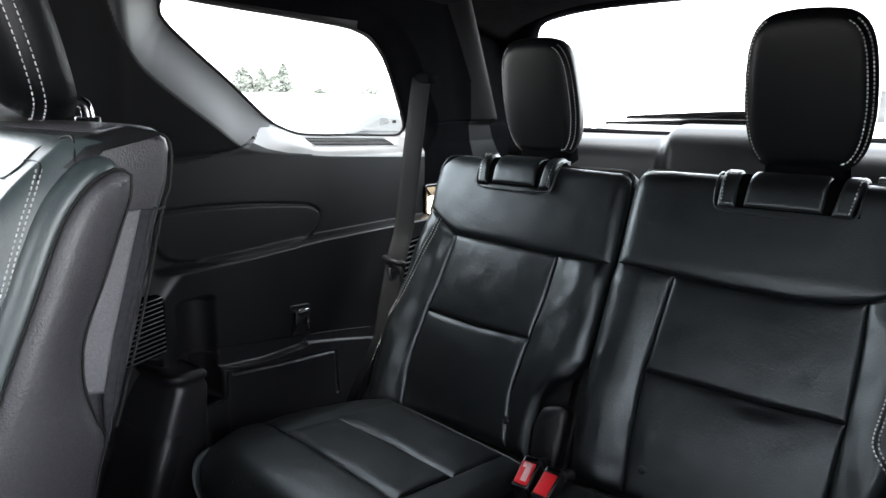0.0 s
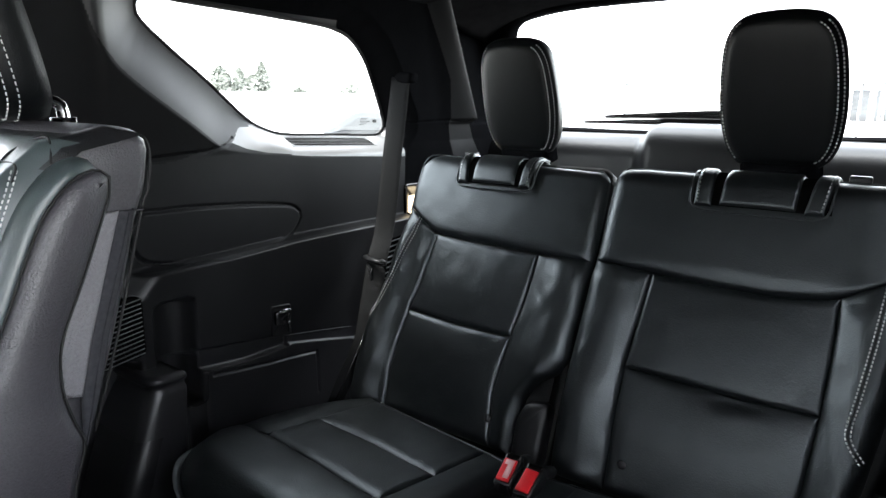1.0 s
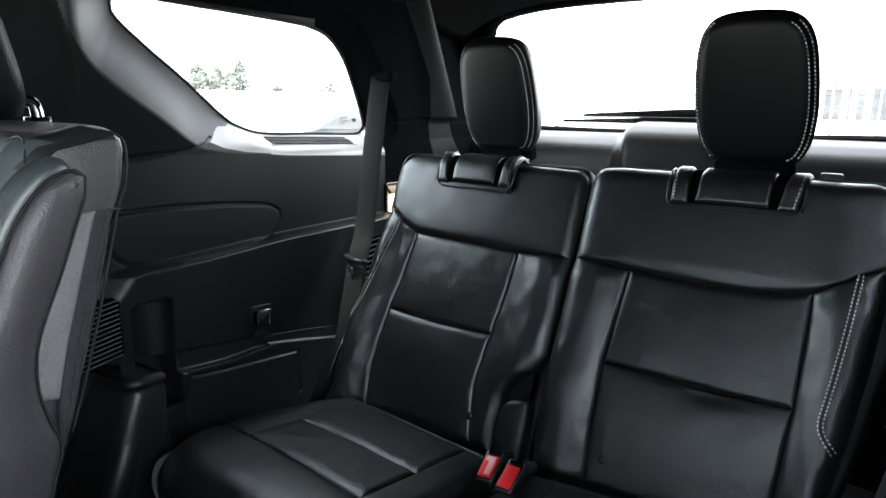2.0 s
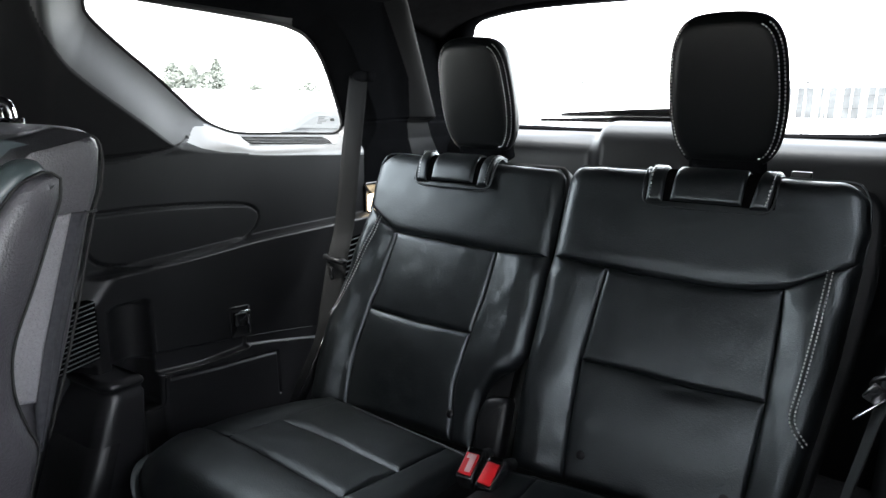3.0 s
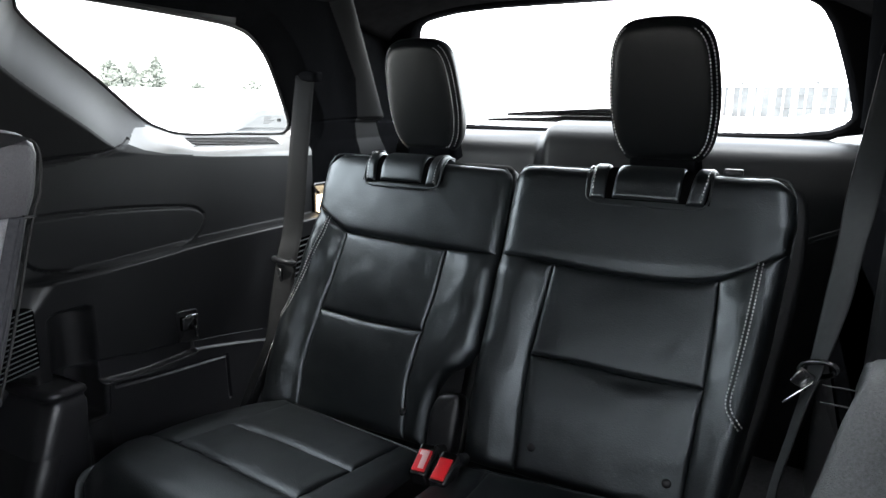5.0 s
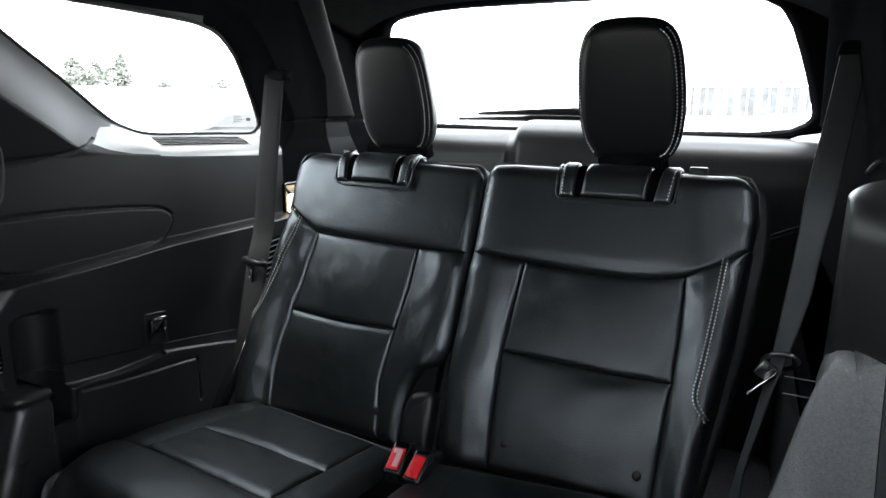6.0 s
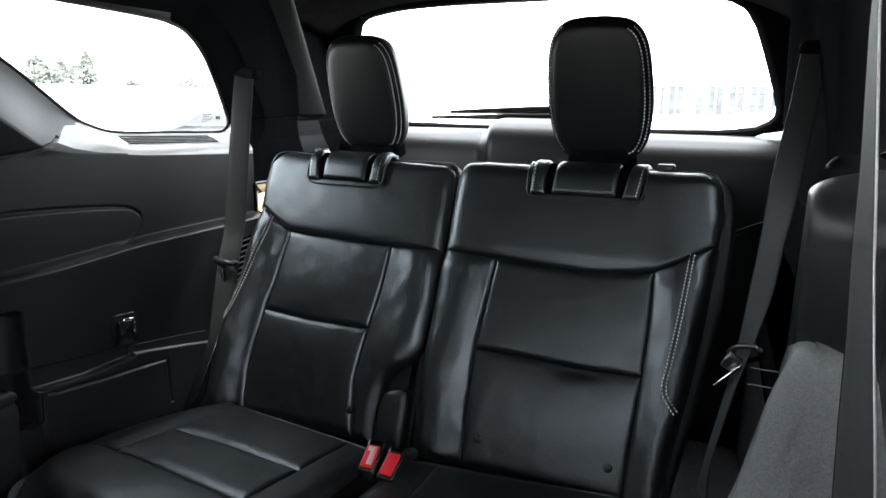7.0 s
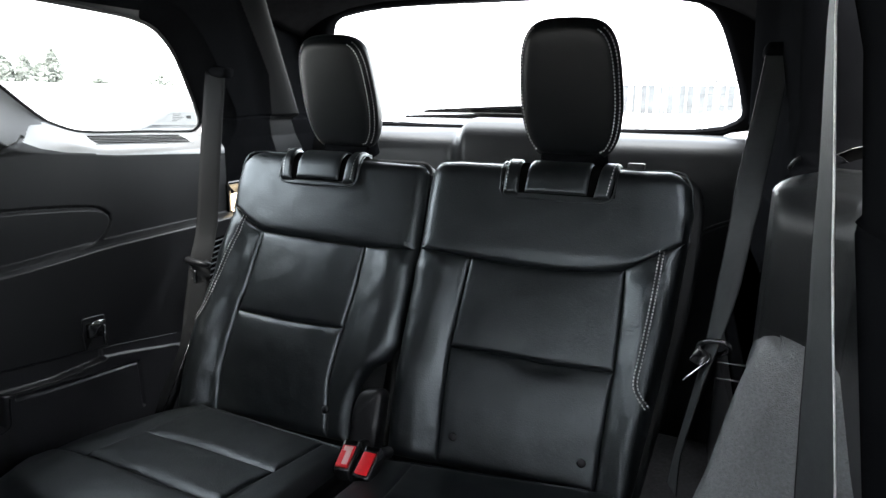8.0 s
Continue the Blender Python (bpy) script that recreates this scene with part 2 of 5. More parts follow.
def round_loop(pts, radius, n=6):
    """A closed polygon with rounded corners."""
    p = [Vector(q) for q in pts]
    out = []
    for i, c in enumerate(p):
        a, b = p[i - 1], p[(i + 1) % len(p)]
        r = radius[i] if isinstance(radius, (list, tuple)) else radius
        r = min(r, (a - c).length * 0.48, (b - c).length * 0.48)
        s, e = c + (a - c).normalized() * r, c + (b - c).normalized() * r
        for k in range(n + 1):
            t = k / n
            out.append((1 - t) ** 2 * s + 2 * t * (1 - t) * c + t * t * e)
    return [(v.x, v.y) for v in out]


def rings(loop, steps, conv, deep=9.0):
    """A solid whose outline is moved inwards by the first number of each step, at the depth of the second, and capped at both ends."""
    n = len(loop)
    vs, fs = [], []
    mid = np.mean(np.asarray(loop, float), axis=0)
    for d, h in steps:
        lp = offset_loop(loop, min(d, deep))
        if d > deep:
            lp = mid + (lp - mid) * (1 - (d - deep) / (0.1 - deep) * 0.97)
        vs += [conv(a, b, h) for a, b in lp]
    for k in range(len(steps) - 1):
        for i in range(n):
            j = (i + 1) % n
            fs.append((k * n + i, k * n + j, (k + 1) * n + j, (k + 1) * n + i))
    fs.append(tuple(range(n))[::-1])
    fs.append(tuple((len(steps) - 1) * n + i for i in range(n)))
    me = raw(vs, fs)
    bm = bmesh.new()
    bm.from_mesh(me)
    bmesh.ops.recalc_face_normals(bm, faces=bm.faces)
    bmesh.ops.triangulate(bm, faces=[f for f in bm.faces if len(f.verts) > 4])
    bm.to_mesh(me)
    bm.free()
    return me


def ease(a, b, v):
    t = np.clip((np.asarray(v, float) - a) / (b - a), 0, 1)
    return t * t * (3 - 2 * t)


def along(pts):
    p = np.asarray(pts, float)
    d = np.r_[0, np.cumsum(np.linalg.norm(np.diff(p, axis=0), axis=1))]
    d /= d[-1]
    return lambda t: np.stack([np.interp(t, d, p[:, 0]), np.interp(t, d, p[:, 1])], -1)


def pillow(left, right, bottom, top, conv, roll, drop, crown=0.004, n=(26, 26), base=None, rough=0.0010, seed=0.0):
    """A stuffed panel between four seams. roll and drop: the radius and depth of its edges at left, right, bottom, top."""
    fl, fr, fb, ft = (along(c) for c in (left, right, bottom, top))
    u = 0.5 - 0.5 * np.cos(np.pi * np.linspace(0, 1, n[0]))
    v = 0.5 - 0.5 * np.cos(np.pi * np.linspace(0, 1, n[1]))
    U, V = np.meshgrid(u, v, indexing="ij")
    L, R, B, T = fl(V), fr(V), fb(U), ft(U)
    c00, c10, c01, c11 = fl(0.0), fr(0.0), fl(1.0), fr(1.0)
    U1, V1 = U[..., None], V[..., None]
    P = (1 - U1) * L + U1 * R + (1 - V1) * B + V1 * T - ((1 - U1) * (1 - V1) * c00 + U1 * (1 - V1) * c10 + (1 - U1) * V1 * c01 + U1 * V1 * c11)
    wide, high = np.linalg.norm(R - L, axis=-1), np.linalg.norm(T - B, axis=-1)
    dist = (U * wide, (1 - U) * wide, V * high, (1 - V) * high)
    e = [np.sqrt(np.clip(1 - (1 - np.minimum(d / r, 1)) ** 2, 0, 1)) for d, r in zip(dist, roll)]
    sink = np.max([(k(U) if callable(k) else k) * (1 - q) for k, q in zip(drop, e)], axis=0)
    N = -sink + crown * (e[0] * e[1] * e[2] * e[3]) * (np.sin(np.pi * U) * np.sin(np.pi * V)) ** 0.5
    G = np.empty(U.shape + (3,))
    for i in range(n[0]):
        for j in range(n[1]):
            a, b = P[i, j]
            k = N[i, j] + (base(a, b) if base else 0)
            k += rough * (noise.noise(Vector((a * 22, b * 22, seed))) + 0.6 * noise.noise(Vector((a * 55, b * 30, seed + 9))))
            G[i, j] = conv(a, b, k)
    return sheet(G)


def stitches(line, conv, step=0.0062, long=0.0049, wide=0.00112, lift=0.0016):
    """A row of thread stitches along a plane line."""
    f = along(line)
    length = np.sum(np.linalg.norm(np.diff(np.asarray(line, float), axis=0), axis=1))
    vs, fs = [], []
    for k in range(int(length / step)):
        a, b = f(k * step / length), f((k * step + long) / length)
        t = (b - a) / (np.linalg.norm(b - a) + 1e-9)
        s = np.array([-t[1], t[0]]) * wide
        a1, b1 = a + (b - a) * 0.18, b - (b - a) * 0.18
        i = len(vs)
        for q, h in ((a, -lift), (a1 + s, 0.0), (a1, lift * 0.8), (a1 - s, 0.0), (b1 + s, 0.0), (b1, lift * 0.8), (b1 - s, 0.0), (b, -lift)):
            vs.append(conv(q[0], q[1], h))
        fs += [(i, i + 1, i + 2), (i, i + 2, i + 3), (i + 1, i + 4, i + 5, i + 2), (i + 2, i + 5, i + 6, i + 3), (i + 4, i + 7, i + 5), (i + 5, i + 7, i + 6)]
    return raw(vs, fs)


# ---------------------------------------------------------------- the car's shell
WINDOW = [(-0.361, 1.101), (-0.343, 1.084), (-0.282, 1.043), (-0.214, 1.000), (-0.103, 0.924), (-0.051, 0.899), (0.018, 0.883), (0.167, 0.878), (0.317, 0.873), (0.352, 0.876), (0.363, 0.890), (0.354, 0.907), (0.301, 0.974), (0.228, 1.055), (0.162, 1.100), (0.111, 1.114), (0.056, 1.120), (-0.102, 1.124), (-0.259, 1.126), (-0.327, 1.128), (-0.352, 1.127), (-0.366, 1.120)]
WINDOW = [tuple(p) for p in spline(WINDOW + WINDOW[:1], 90)[:-1]]
POCKET = [(-0.40, 0.757), (-0.30, 0.755), (-0.18, 0.745), (-0.08, 0.733), (-0.035, 0.724), (-0.010, 0.705), (-0.018, 0.680), (-0.055, 0.656),
          (-0.15, 0.650), (-0.29, 0.651), (-0.35, 0.655), (-0.41, 0.672), (-0.43, 0.715), (-0.42, 0.748)]
POCKET = [tuple(p) for p in spline(POCKET + POCKET[:1], 60)[:-1]]


def line_distance(Y, Z, pts, closed=False):
    best = np.full(Y.shape, 9.0)
    q = list(pts) + ([pts[0]] if closed else [])
    for (a, b), (c, d) in zip(q[:-1], q[1:]):
        t = np.clip(((Y - a) * (c - a) + (Z - b) * (d - b)) / ((c - a) ** 2 + (d - b) ** 2 + 1e-12), 0, 1)
        best = np.minimum(best, np.hypot(Y - a - t * (c - a), Z - b - t * (d - b)))
    return best


def nearest_height(Y, Z, pts):
    best, zn, yn = np.full(Y.shape, 9.0), np.zeros(Y.shape), np.zeros(Y.shape)
    q = list(pts) + [pts[0]]
    for (a, b), (c, d) in zip(q[:-1], q[1:]):
        t = np.clip(((Y - a) * (c - a) + (Z - b) * (d - b)) / ((c - a) ** 2 + (d - b) ** 2 + 1e-12), 0, 1)
        r = np.hypot(Y - a - t * (c - a), Z - b - t * (d - b))
        near = r < best
        best, zn, yn = np.where(near, r, best), np.where(near, b + t * (d - b), zn), np.where(near, a + t * (c - a), yn)
    return zn, yn


def inside(Y, Z, pts):
    hit = np.zeros(Y.shape, bool)
    for (a, b), (c, d) in zip(pts, pts[1:] + pts[:1]):
        if b != d:
            hit ^= ((b > Z) != (d > Z)) & (Y < (c - a) * (Z - b) / (d - b) + a)
    return hit


def blurred(a, k):
    """A grid of values, evened out over k cells to each side."""
    for ax in (0, 1):
        for _ in range(3):
            pad = np.concatenate([np.repeat(np.take(a, [0], ax), k, ax), a, np.repeat(np.take(a, [-1], ax), k, ax)], ax)
            c = np.cumsum(np.concatenate([np.zeros_like(np.take(pad, [0], ax)), pad], ax), ax)
            n = a.shape[ax]
            a = (np.take(c, np.arange(2 * k + 1, 2 * k + 1 + n), ax) - np.take(c, np.arange(n), ax)) / (2 * k + 1)
    return a


def low_line(y):
    return 0.482 - 0.185 * (y + 0.32)


def shelf_line(y):
    """The lower edge of the shelf that runs back from the cup column and tapers."""
    return np.interp(y, [-0.335, -0.311, -0.222, -0.100, -0.094, 0.116, 0.30], [0.443, 0.439, 0.425, 0.417, 0.421, 0.372, 0.330])


def ledge_line(y):
    """The lower edge of the window ledge."""
    return np.interp(y, [-0.192, -0.154, -0.099, 0.024, 0.229, 0.36], [0.872, 0.857, 0.846, 0.834, 0.822, 0.815])


def side_depth(Y, Z):
    """How far the side trim lies from the car's middle at (y, z)."""
    upper = 0.622 + 0.033 * ease(-0.35, 0.02, Y)
    glass = 0.735 - 0.35 * (Z - 0.87)
    inner = upper - 0.22 * np.clip(Z - 0.85, 0, 1)
    # the pillar is chamfered towards the door glass
    inner = inner + 0.095 * ease(-0.45, -0.56, Y) * ease(0.86, 0.90, Z)
    # rear pillar: a slanting facet, then the gap of the tailgate
    first = 0.410 + (1.073 - Z) * 0.515
    second = 0.532 + (1.066 - Z) * 0.80
    up = ease(0.895, 0.915, Z)
    inner = inner - up * (0.035 * ease(0, 1, (Y - first) / (second - first)) - 0.09 * ease(0.0, 0.03, Y - second))
    # middle panel stands proud of the upper one below the arm line
    inner = inner - 0.030 * (1 - ease(0.645, 0.660, Z)) * ease(-0.50, -0.43, Y - np.clip(Z - 0.600, 0, 1) * 0.9)
    low = low_line(Y)
    shelf = shelf_line(Y)
    inner = inner - 0.009 * (1 - ease(-0.003, 0.003, Z - shelf)) * ease(-0.335, -0.315, Y)
    inner = inner + 0.010 * ease(-0.003, 0.003, Z - shelf) * (1 - ease(-0.002, 0.002, Z - low)) * ease(-0.335, -0.325, Y) * (1 - ease(-0.098, -0.094, Y))
    inner = inner + 0.055 * (1 - ease(-0.460, -0.440, Y)) * (1 - ease(0.488, 0.500, Z))
    # cup holder column and the slot beside it
    slot = ease(-0.372, -0.368, Y) * (1 - ease(-0.333, -0.327, Y)) * ease(0.380, 0.388, Z) * (1 - ease(0.465, 0.475, Z))
    inner = inner + 0.03 * slot
    niche = np.sqrt(np.clip(1 - ((Y + 0.372) / 0.043) ** 2, 0, 1)) * (1 - ease(0.580, 0.598, Z + 0.35 * np.clip(np.abs(Y + 0.372) - 0.025, 0, 1)))
    inner = inner + 0.042 * niche
    door = line_distance(Y, Z, [(-0.306, 0.427), (-0.167, 0.401), (-0.007, 0.376), (-0.004, 0.27)])
    inner = inner + 0.005 * (1 - ease(0.0015, 0.0045, door))
    d = line_distance(Y, Z, WINDOW, True)
    # the reveal: a broad flat facet along the front edge, a sloping ledge below, a short lip elsewhere
    zn, yn = nearest_height(Y, Z, WINDOW)
    slope = ease(0.885, 0.965, zn) * ease(0.0, -0.06, yn) * ease(1.150, 1.125, zn)
    reach = 0.045 + 0.075 * slope + 0.006 * ease(0.93, 0.89, zn)
    if Y.shape[0] > 60:
        reach = blurred(reach, 12)
    t = np.clip((d - 0.004) / reach, 0, 1)
    t = 0.75 * t + 0.25 * t * t * (3 - 2 * t)
    roll = ease(0.93, 0.89, zn) * ease(-0.16, -0.06, yn) * ease(0.40, 0.33, yn)
    if Y.shape[0] > 60:
        roll = blurred(roll, 7)
    t = t + roll * (1 - (1 - t) ** 2 - t)
    x = inner + (glass - inner) * (1 - t)
    # joints between the mouldings
    joint = line_distance(Y, Z, [(-0.62, 0.842), (-0.36, 0.852), (-0.26, 0.858), (-0.205, 0.869), (-0.180, 0.880)])
    x = x + 0.005 * (1 - ease(0.001, 0.0045, joint))
    joint = line_distance(Y, Z, [(0.33, 0.90), (0.50, 0.908), (0.63, 0.908)])
    x = x + 0.004 * (1 - ease(0.001, 0.004, joint))
    joint = line_distance(Y, Z, POCKET, True)
    x = x + 0.006 * (1 - ease(0.001, 0.0050, joint)) - 0.003 * inside(Y, Z, POCKET)
    return x


def right_depth(Y, Z):
    """The same for the side beside the open door, whose upper panel ends in a rounded front."""
    x = 0.612 + 0.042 * ease(0.0, 0.09, Y) + (0.060 * np.clip((Z - 0.834) / 0.036, 0, 1) ** 2.4 + 0.030 * np.clip((Z - 0.872) / 0.04, 0, 1)) * (1 - ease(0.0, 0.06, Y)) - 0.10 * np.clip(Z - 0.93, 0, 1)
    x = x - 0.014 * (1 - ease(0.782, 0.796, Z)) * ease(0.02, 0.08, Y)
    front = -0.100 + 0.10 * np.clip((Z - 0.79) / 0.10, 0, 1) ** 2
    x = x + 0.086 * (1 - ease(-0.05, 0.05, Y - front))
    first = 0.40 + (1.09 - Z) * 0.868
    second = 0.56 + (1.065 - Z) * 0.665
    up = ease(0.895, 0.915, Z)
    x = x - up * (0.035 * ease(0, 1, (Y - first) / (second - first)) - 0.06 * ease(0.0, 0.03, Y - second))
    x = x - 0.02 * (1 - ease(0.42, 0.44, Z))
    return x


SURFACE = []


def side_wall(side, name, label):
    wall = tagged(new(name), label, "wall", kind="structure")
    g = 0.0022 if side < 0 else 0.0028
    ys = np.arange(-0.62 if side > 0 else -0.56, 0.905, g)
    zs = np.arange(0.0, 1.2501, g)
    Y, Z = np.meshgrid(ys, zs, indexing="ij")
    if side < 0:
        # rows of the grid follow the ledge and the shelf
        Z = Z + (ledge_line(Y) - 0.846) * np.clip(1 - np.where(Z > 0.846, (Z - 0.846) / 0.055, (0.846 - Z) / 0.12), 0, 1)
        Z = Z + (low_line(np.clip(Y, -0.34, 0.25)) - 0.440) * np.clip(1 - np.abs(Z - 0.440) / 0.16, 0, 1)
    X = side * (right_depth(Y, Z) if side > 0 else side_depth(Y, Z))
    V = np.stack([X, Y, Z], -1).reshape(-1, 3)
    cy, cz = (Y[:-1, :-1] + Y[1:, 1:]) / 2, (Z[:-1, :-1] + Z[1:, 1:]) / 2
    hole = inside(cy, cz, WINDOW) & (side < 0)
    join = 0.842 + 0.028 * ease(-0.36, -0.2, cy) + 0.03 * ease(-0.2, -0.13, cy)
    trim = (cz > join) & (cy < -0.1) | (cz > 0.905) | (cz > 0.89) & (cy > 0.33)
    # on the right, black also stands for the shaded gap behind the belt
    trim |= (side > 0) & ((cy > -0.005) & (cz > 0.40) | (cz > 0.874))
    arm = cz < 0.652
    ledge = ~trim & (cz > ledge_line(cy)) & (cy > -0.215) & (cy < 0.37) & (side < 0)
    low = cz < np.where(cy < -0.335, 0.48, low_line(cy))
    nz = len(zs)
    i, j = np.meshgrid(np.arange(len(ys) - 1), np.arange(nz - 1), indexing="ij")
    quads = np.stack([i * nz + j, (i + 1) * nz + j, (i + 1) * nz + j + 1, i * nz + j + 1], -1)
    if side > 0:
        quads = quads[..., ::-1]
    else:
        SURFACE.append(BVHTree.FromPolygons(V.tolist(), quads.reshape(-1, 4).tolist()))
    # the same moulding is coloured paler where window light falls on it
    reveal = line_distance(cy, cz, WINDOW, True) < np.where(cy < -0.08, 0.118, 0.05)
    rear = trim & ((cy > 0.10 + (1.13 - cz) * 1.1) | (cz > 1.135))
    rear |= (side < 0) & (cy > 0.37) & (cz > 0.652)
    # the facet's paler colour paints light on the black rear pillar
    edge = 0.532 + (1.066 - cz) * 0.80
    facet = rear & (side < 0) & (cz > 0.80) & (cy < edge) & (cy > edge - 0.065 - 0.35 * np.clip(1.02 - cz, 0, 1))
    for key, mask, mat, text in (("pillar_facet", ~hole & facet, PILLAR_FACET, "smooth facet of the rear pillar, paled for the light on it"),
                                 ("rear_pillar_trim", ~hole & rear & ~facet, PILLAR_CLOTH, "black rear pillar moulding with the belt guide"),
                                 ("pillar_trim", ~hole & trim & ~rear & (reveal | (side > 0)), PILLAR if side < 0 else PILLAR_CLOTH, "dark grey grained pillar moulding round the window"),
                                 ("pillar_shaded_part", ~hole & trim & ~rear & ~reveal & (side < 0), PILLAR_SHADED, "pillar moulding between the side windows, darkened for shade"),
                                 ("window_ledge", ~hole & ledge, LEDGE, "smooth window ledge, paled for skylight, with a slotted vent"),
                                 ("upper_panel", ~hole & ~trim & ~arm & ~ledge & ~rear, PLASTIC_SOFT if side < 0 else PANEL_GRAIN, "soft dark grey panel with the window ledge"),
                                 ("middle_panel", ~hole & arm & ~low, PLASTIC, "black plastic arm panel"),
                                 ("lower_panel", ~hole & low, ARCH_BLACK, "black plastic wheel arch cover")):
        if not mask.any():
            continue
        q = quads[mask]
        used, back = np.unique(q, return_inverse=True)
        part(key, raw(V[used], back.reshape(-1, 4).tolist()), mat, wall, text)
    # outer skin, with the same opening
    ys2, zs2 = np.arange(-0.62 if side > 0 else -0.56, 0.95, 0.02), np.arange(-0.05, 1.30, 0.02)
    Y2, Z2 = np.meshgrid(ys2, zs2, indexing="ij")
    X2 = side * np.maximum(0.785 - 0.35 * np.clip(Z2 - 0.87, 0, 1), (right_depth(Y2, Z2) if side > 0 else side_depth(Y2, Z2)) + 0.02)
    c2 = inside(Y2[:-1, :-1] + 0.01, Z2[:-1, :-1] + 0.01, WINDOW) & (side < 0)
    if side < 0:
        c2 |= line_distance(Y2[:-1, :-1] + 0.01, Z2[:-1, :-1] + 0.01, WINDOW, True) < 0.10
    n2 = len(zs2)
    f2 = [(a * n2 + b, (a + 1) * n2 + b, (a + 1) * n2 + b + 1, a * n2 + b + 1) for a in range(len(ys2) - 1) for b in range(n2 - 1) if not c2[a, b]]
    part("outer_skin", raw(np.stack([X2, Y2, Z2], -1).reshape(-1, 3), f2), PAINT, wall)
    return wall


def window_plane(side):
    return lambda a, b, n: (side * (0.735 - 0.35 * (b - 0.87) + n), a, b)


wall_left = side_wall(-1, "wall_left", "black and dark grey moulded side trim of the third row with a cup column")
wall_right = side_wall(1, "wall_right", "black and dark grey moulded side trim beside the open rear door")


def dense(loop, n):
    q = [tuple(p) for p in loop] + [tuple(loop[0])]
    return [tuple(p) for p in along(q)(np.linspace(0, 1, n, endpoint=False))]


def band(loop, steps, conv):
    n = len(loop)
    vs, fs = [], []
    for d, h in steps:
        vs += [conv(a, b, h) for a, b in offset_loop(loop, d)]
    for k in range(len(steps) - 1):
        for i in range(n):
            j = (i + 1) % n
            fs.append((k * n + i, k * n + j, (k + 1) * n + j, (k + 1) * n + i))
    return raw(vs, fs)


for side, nm in ((-1, "window_1"),):
    w = tagged(new(nm), "bright quarter window with a thin black rubber seal", "window", kind="structure")
    lp = dense(WINDOW, 140)
    conv = window_plane(side)
    part("rubber_seal", band(lp, [(-0.010, 0.004), (-0.005, -0.003), (-0.001, -0.003), (0.0005, 0.002), (-0.004, 0.008), (-0.03, 0.010)], conv), RUBBER, w)
    pane = part("pane", raw([conv(a, b, 0.005) for a, b in lp], [tuple(range(len(lp)))]), QUARTER_GLASS, w, "lightly tinted glass pane", smooth=False)

MARKING = material("pale_grey_etching", (0.16, 0.165, 0.165), 0.7)
for k, (w0, w1) in enumerate(((0.0, 0.030), (0.002, 0.026), (0.0, 0.042), (0.004, 0.034), (0.0, 0.022), (0.050, 0.066))):
    zz = 0.915 - 0.0042 * (k if k < 5 else 2)
    part("marking_bar", box(-(0.735 - 0.35 * (zz - 0.87)) + 0.0008, -(0.735 - 0.35 * (zz - 0.87)) + 0.0016, 0.262 + w0, 0.262 + w1, zz - (0.0007 if k < 5 else 0.004), zz + (0.0007 if k < 5 else 0.004), 0.0), MARKING, pane, "pale etched marking bar", smooth=False)

# headliner and floor
gx, gy = np.linspace(-0.625, 0.625, 60), np.linspace(-2.45, 0.74, 80)
HL = [[(x, y, 1.252 + 0.05 * float(ease(-0.45, -0.65, y)) - (0.075 - (0.055 * float(ease(-0.50, -0.65, y)) if x < 0 else 0)) * (abs(x) / 0.62) ** 5 - 0.035 * float(ease(0.45, 0.72, y))) for y in gy] for x in gx]
ceiling = part("ceiling", sheet(HL), HEADLINER)
tagged(ceiling, "black woven headliner curved down at its sides", "ceiling", kind="structure")
ob = ceiling.modifiers.new("thickness", "SOLIDIFY")
ob.thickness, ob.offset = 0.03, 1
FL = [[(x, y, 0.02 + 0.006 * noise.noise(Vector((x * 9, y * 9, 0)))) for y in np.linspace(-2.45, 0.95, 90)] for x in np.linspace(-0.76, 0.76, 50)]
floor = part("floor", sheet(FL), CARPET)
tagged(floor, "black carpeted floor of the cabin", "floor", kind="structure")

# the cabin ahead of the third row: closed plainly, with its door windows and windscreen open to the light
front = tagged(new("wall_front"), "plain unseen partition below the windscreen, raised to limit its light", "wall", kind="structure")
# added partition out of view, raised to block windscreen light
part("panel", box(-0.76, 0.76, -2.55, -2.45, 0.0, 1.15, 0.01), PLASTIC, front)
part("header", box(-0.76, 0.76, -2.55, -2.45, 1.24, 1.34, 0.01), PLASTIC, front)
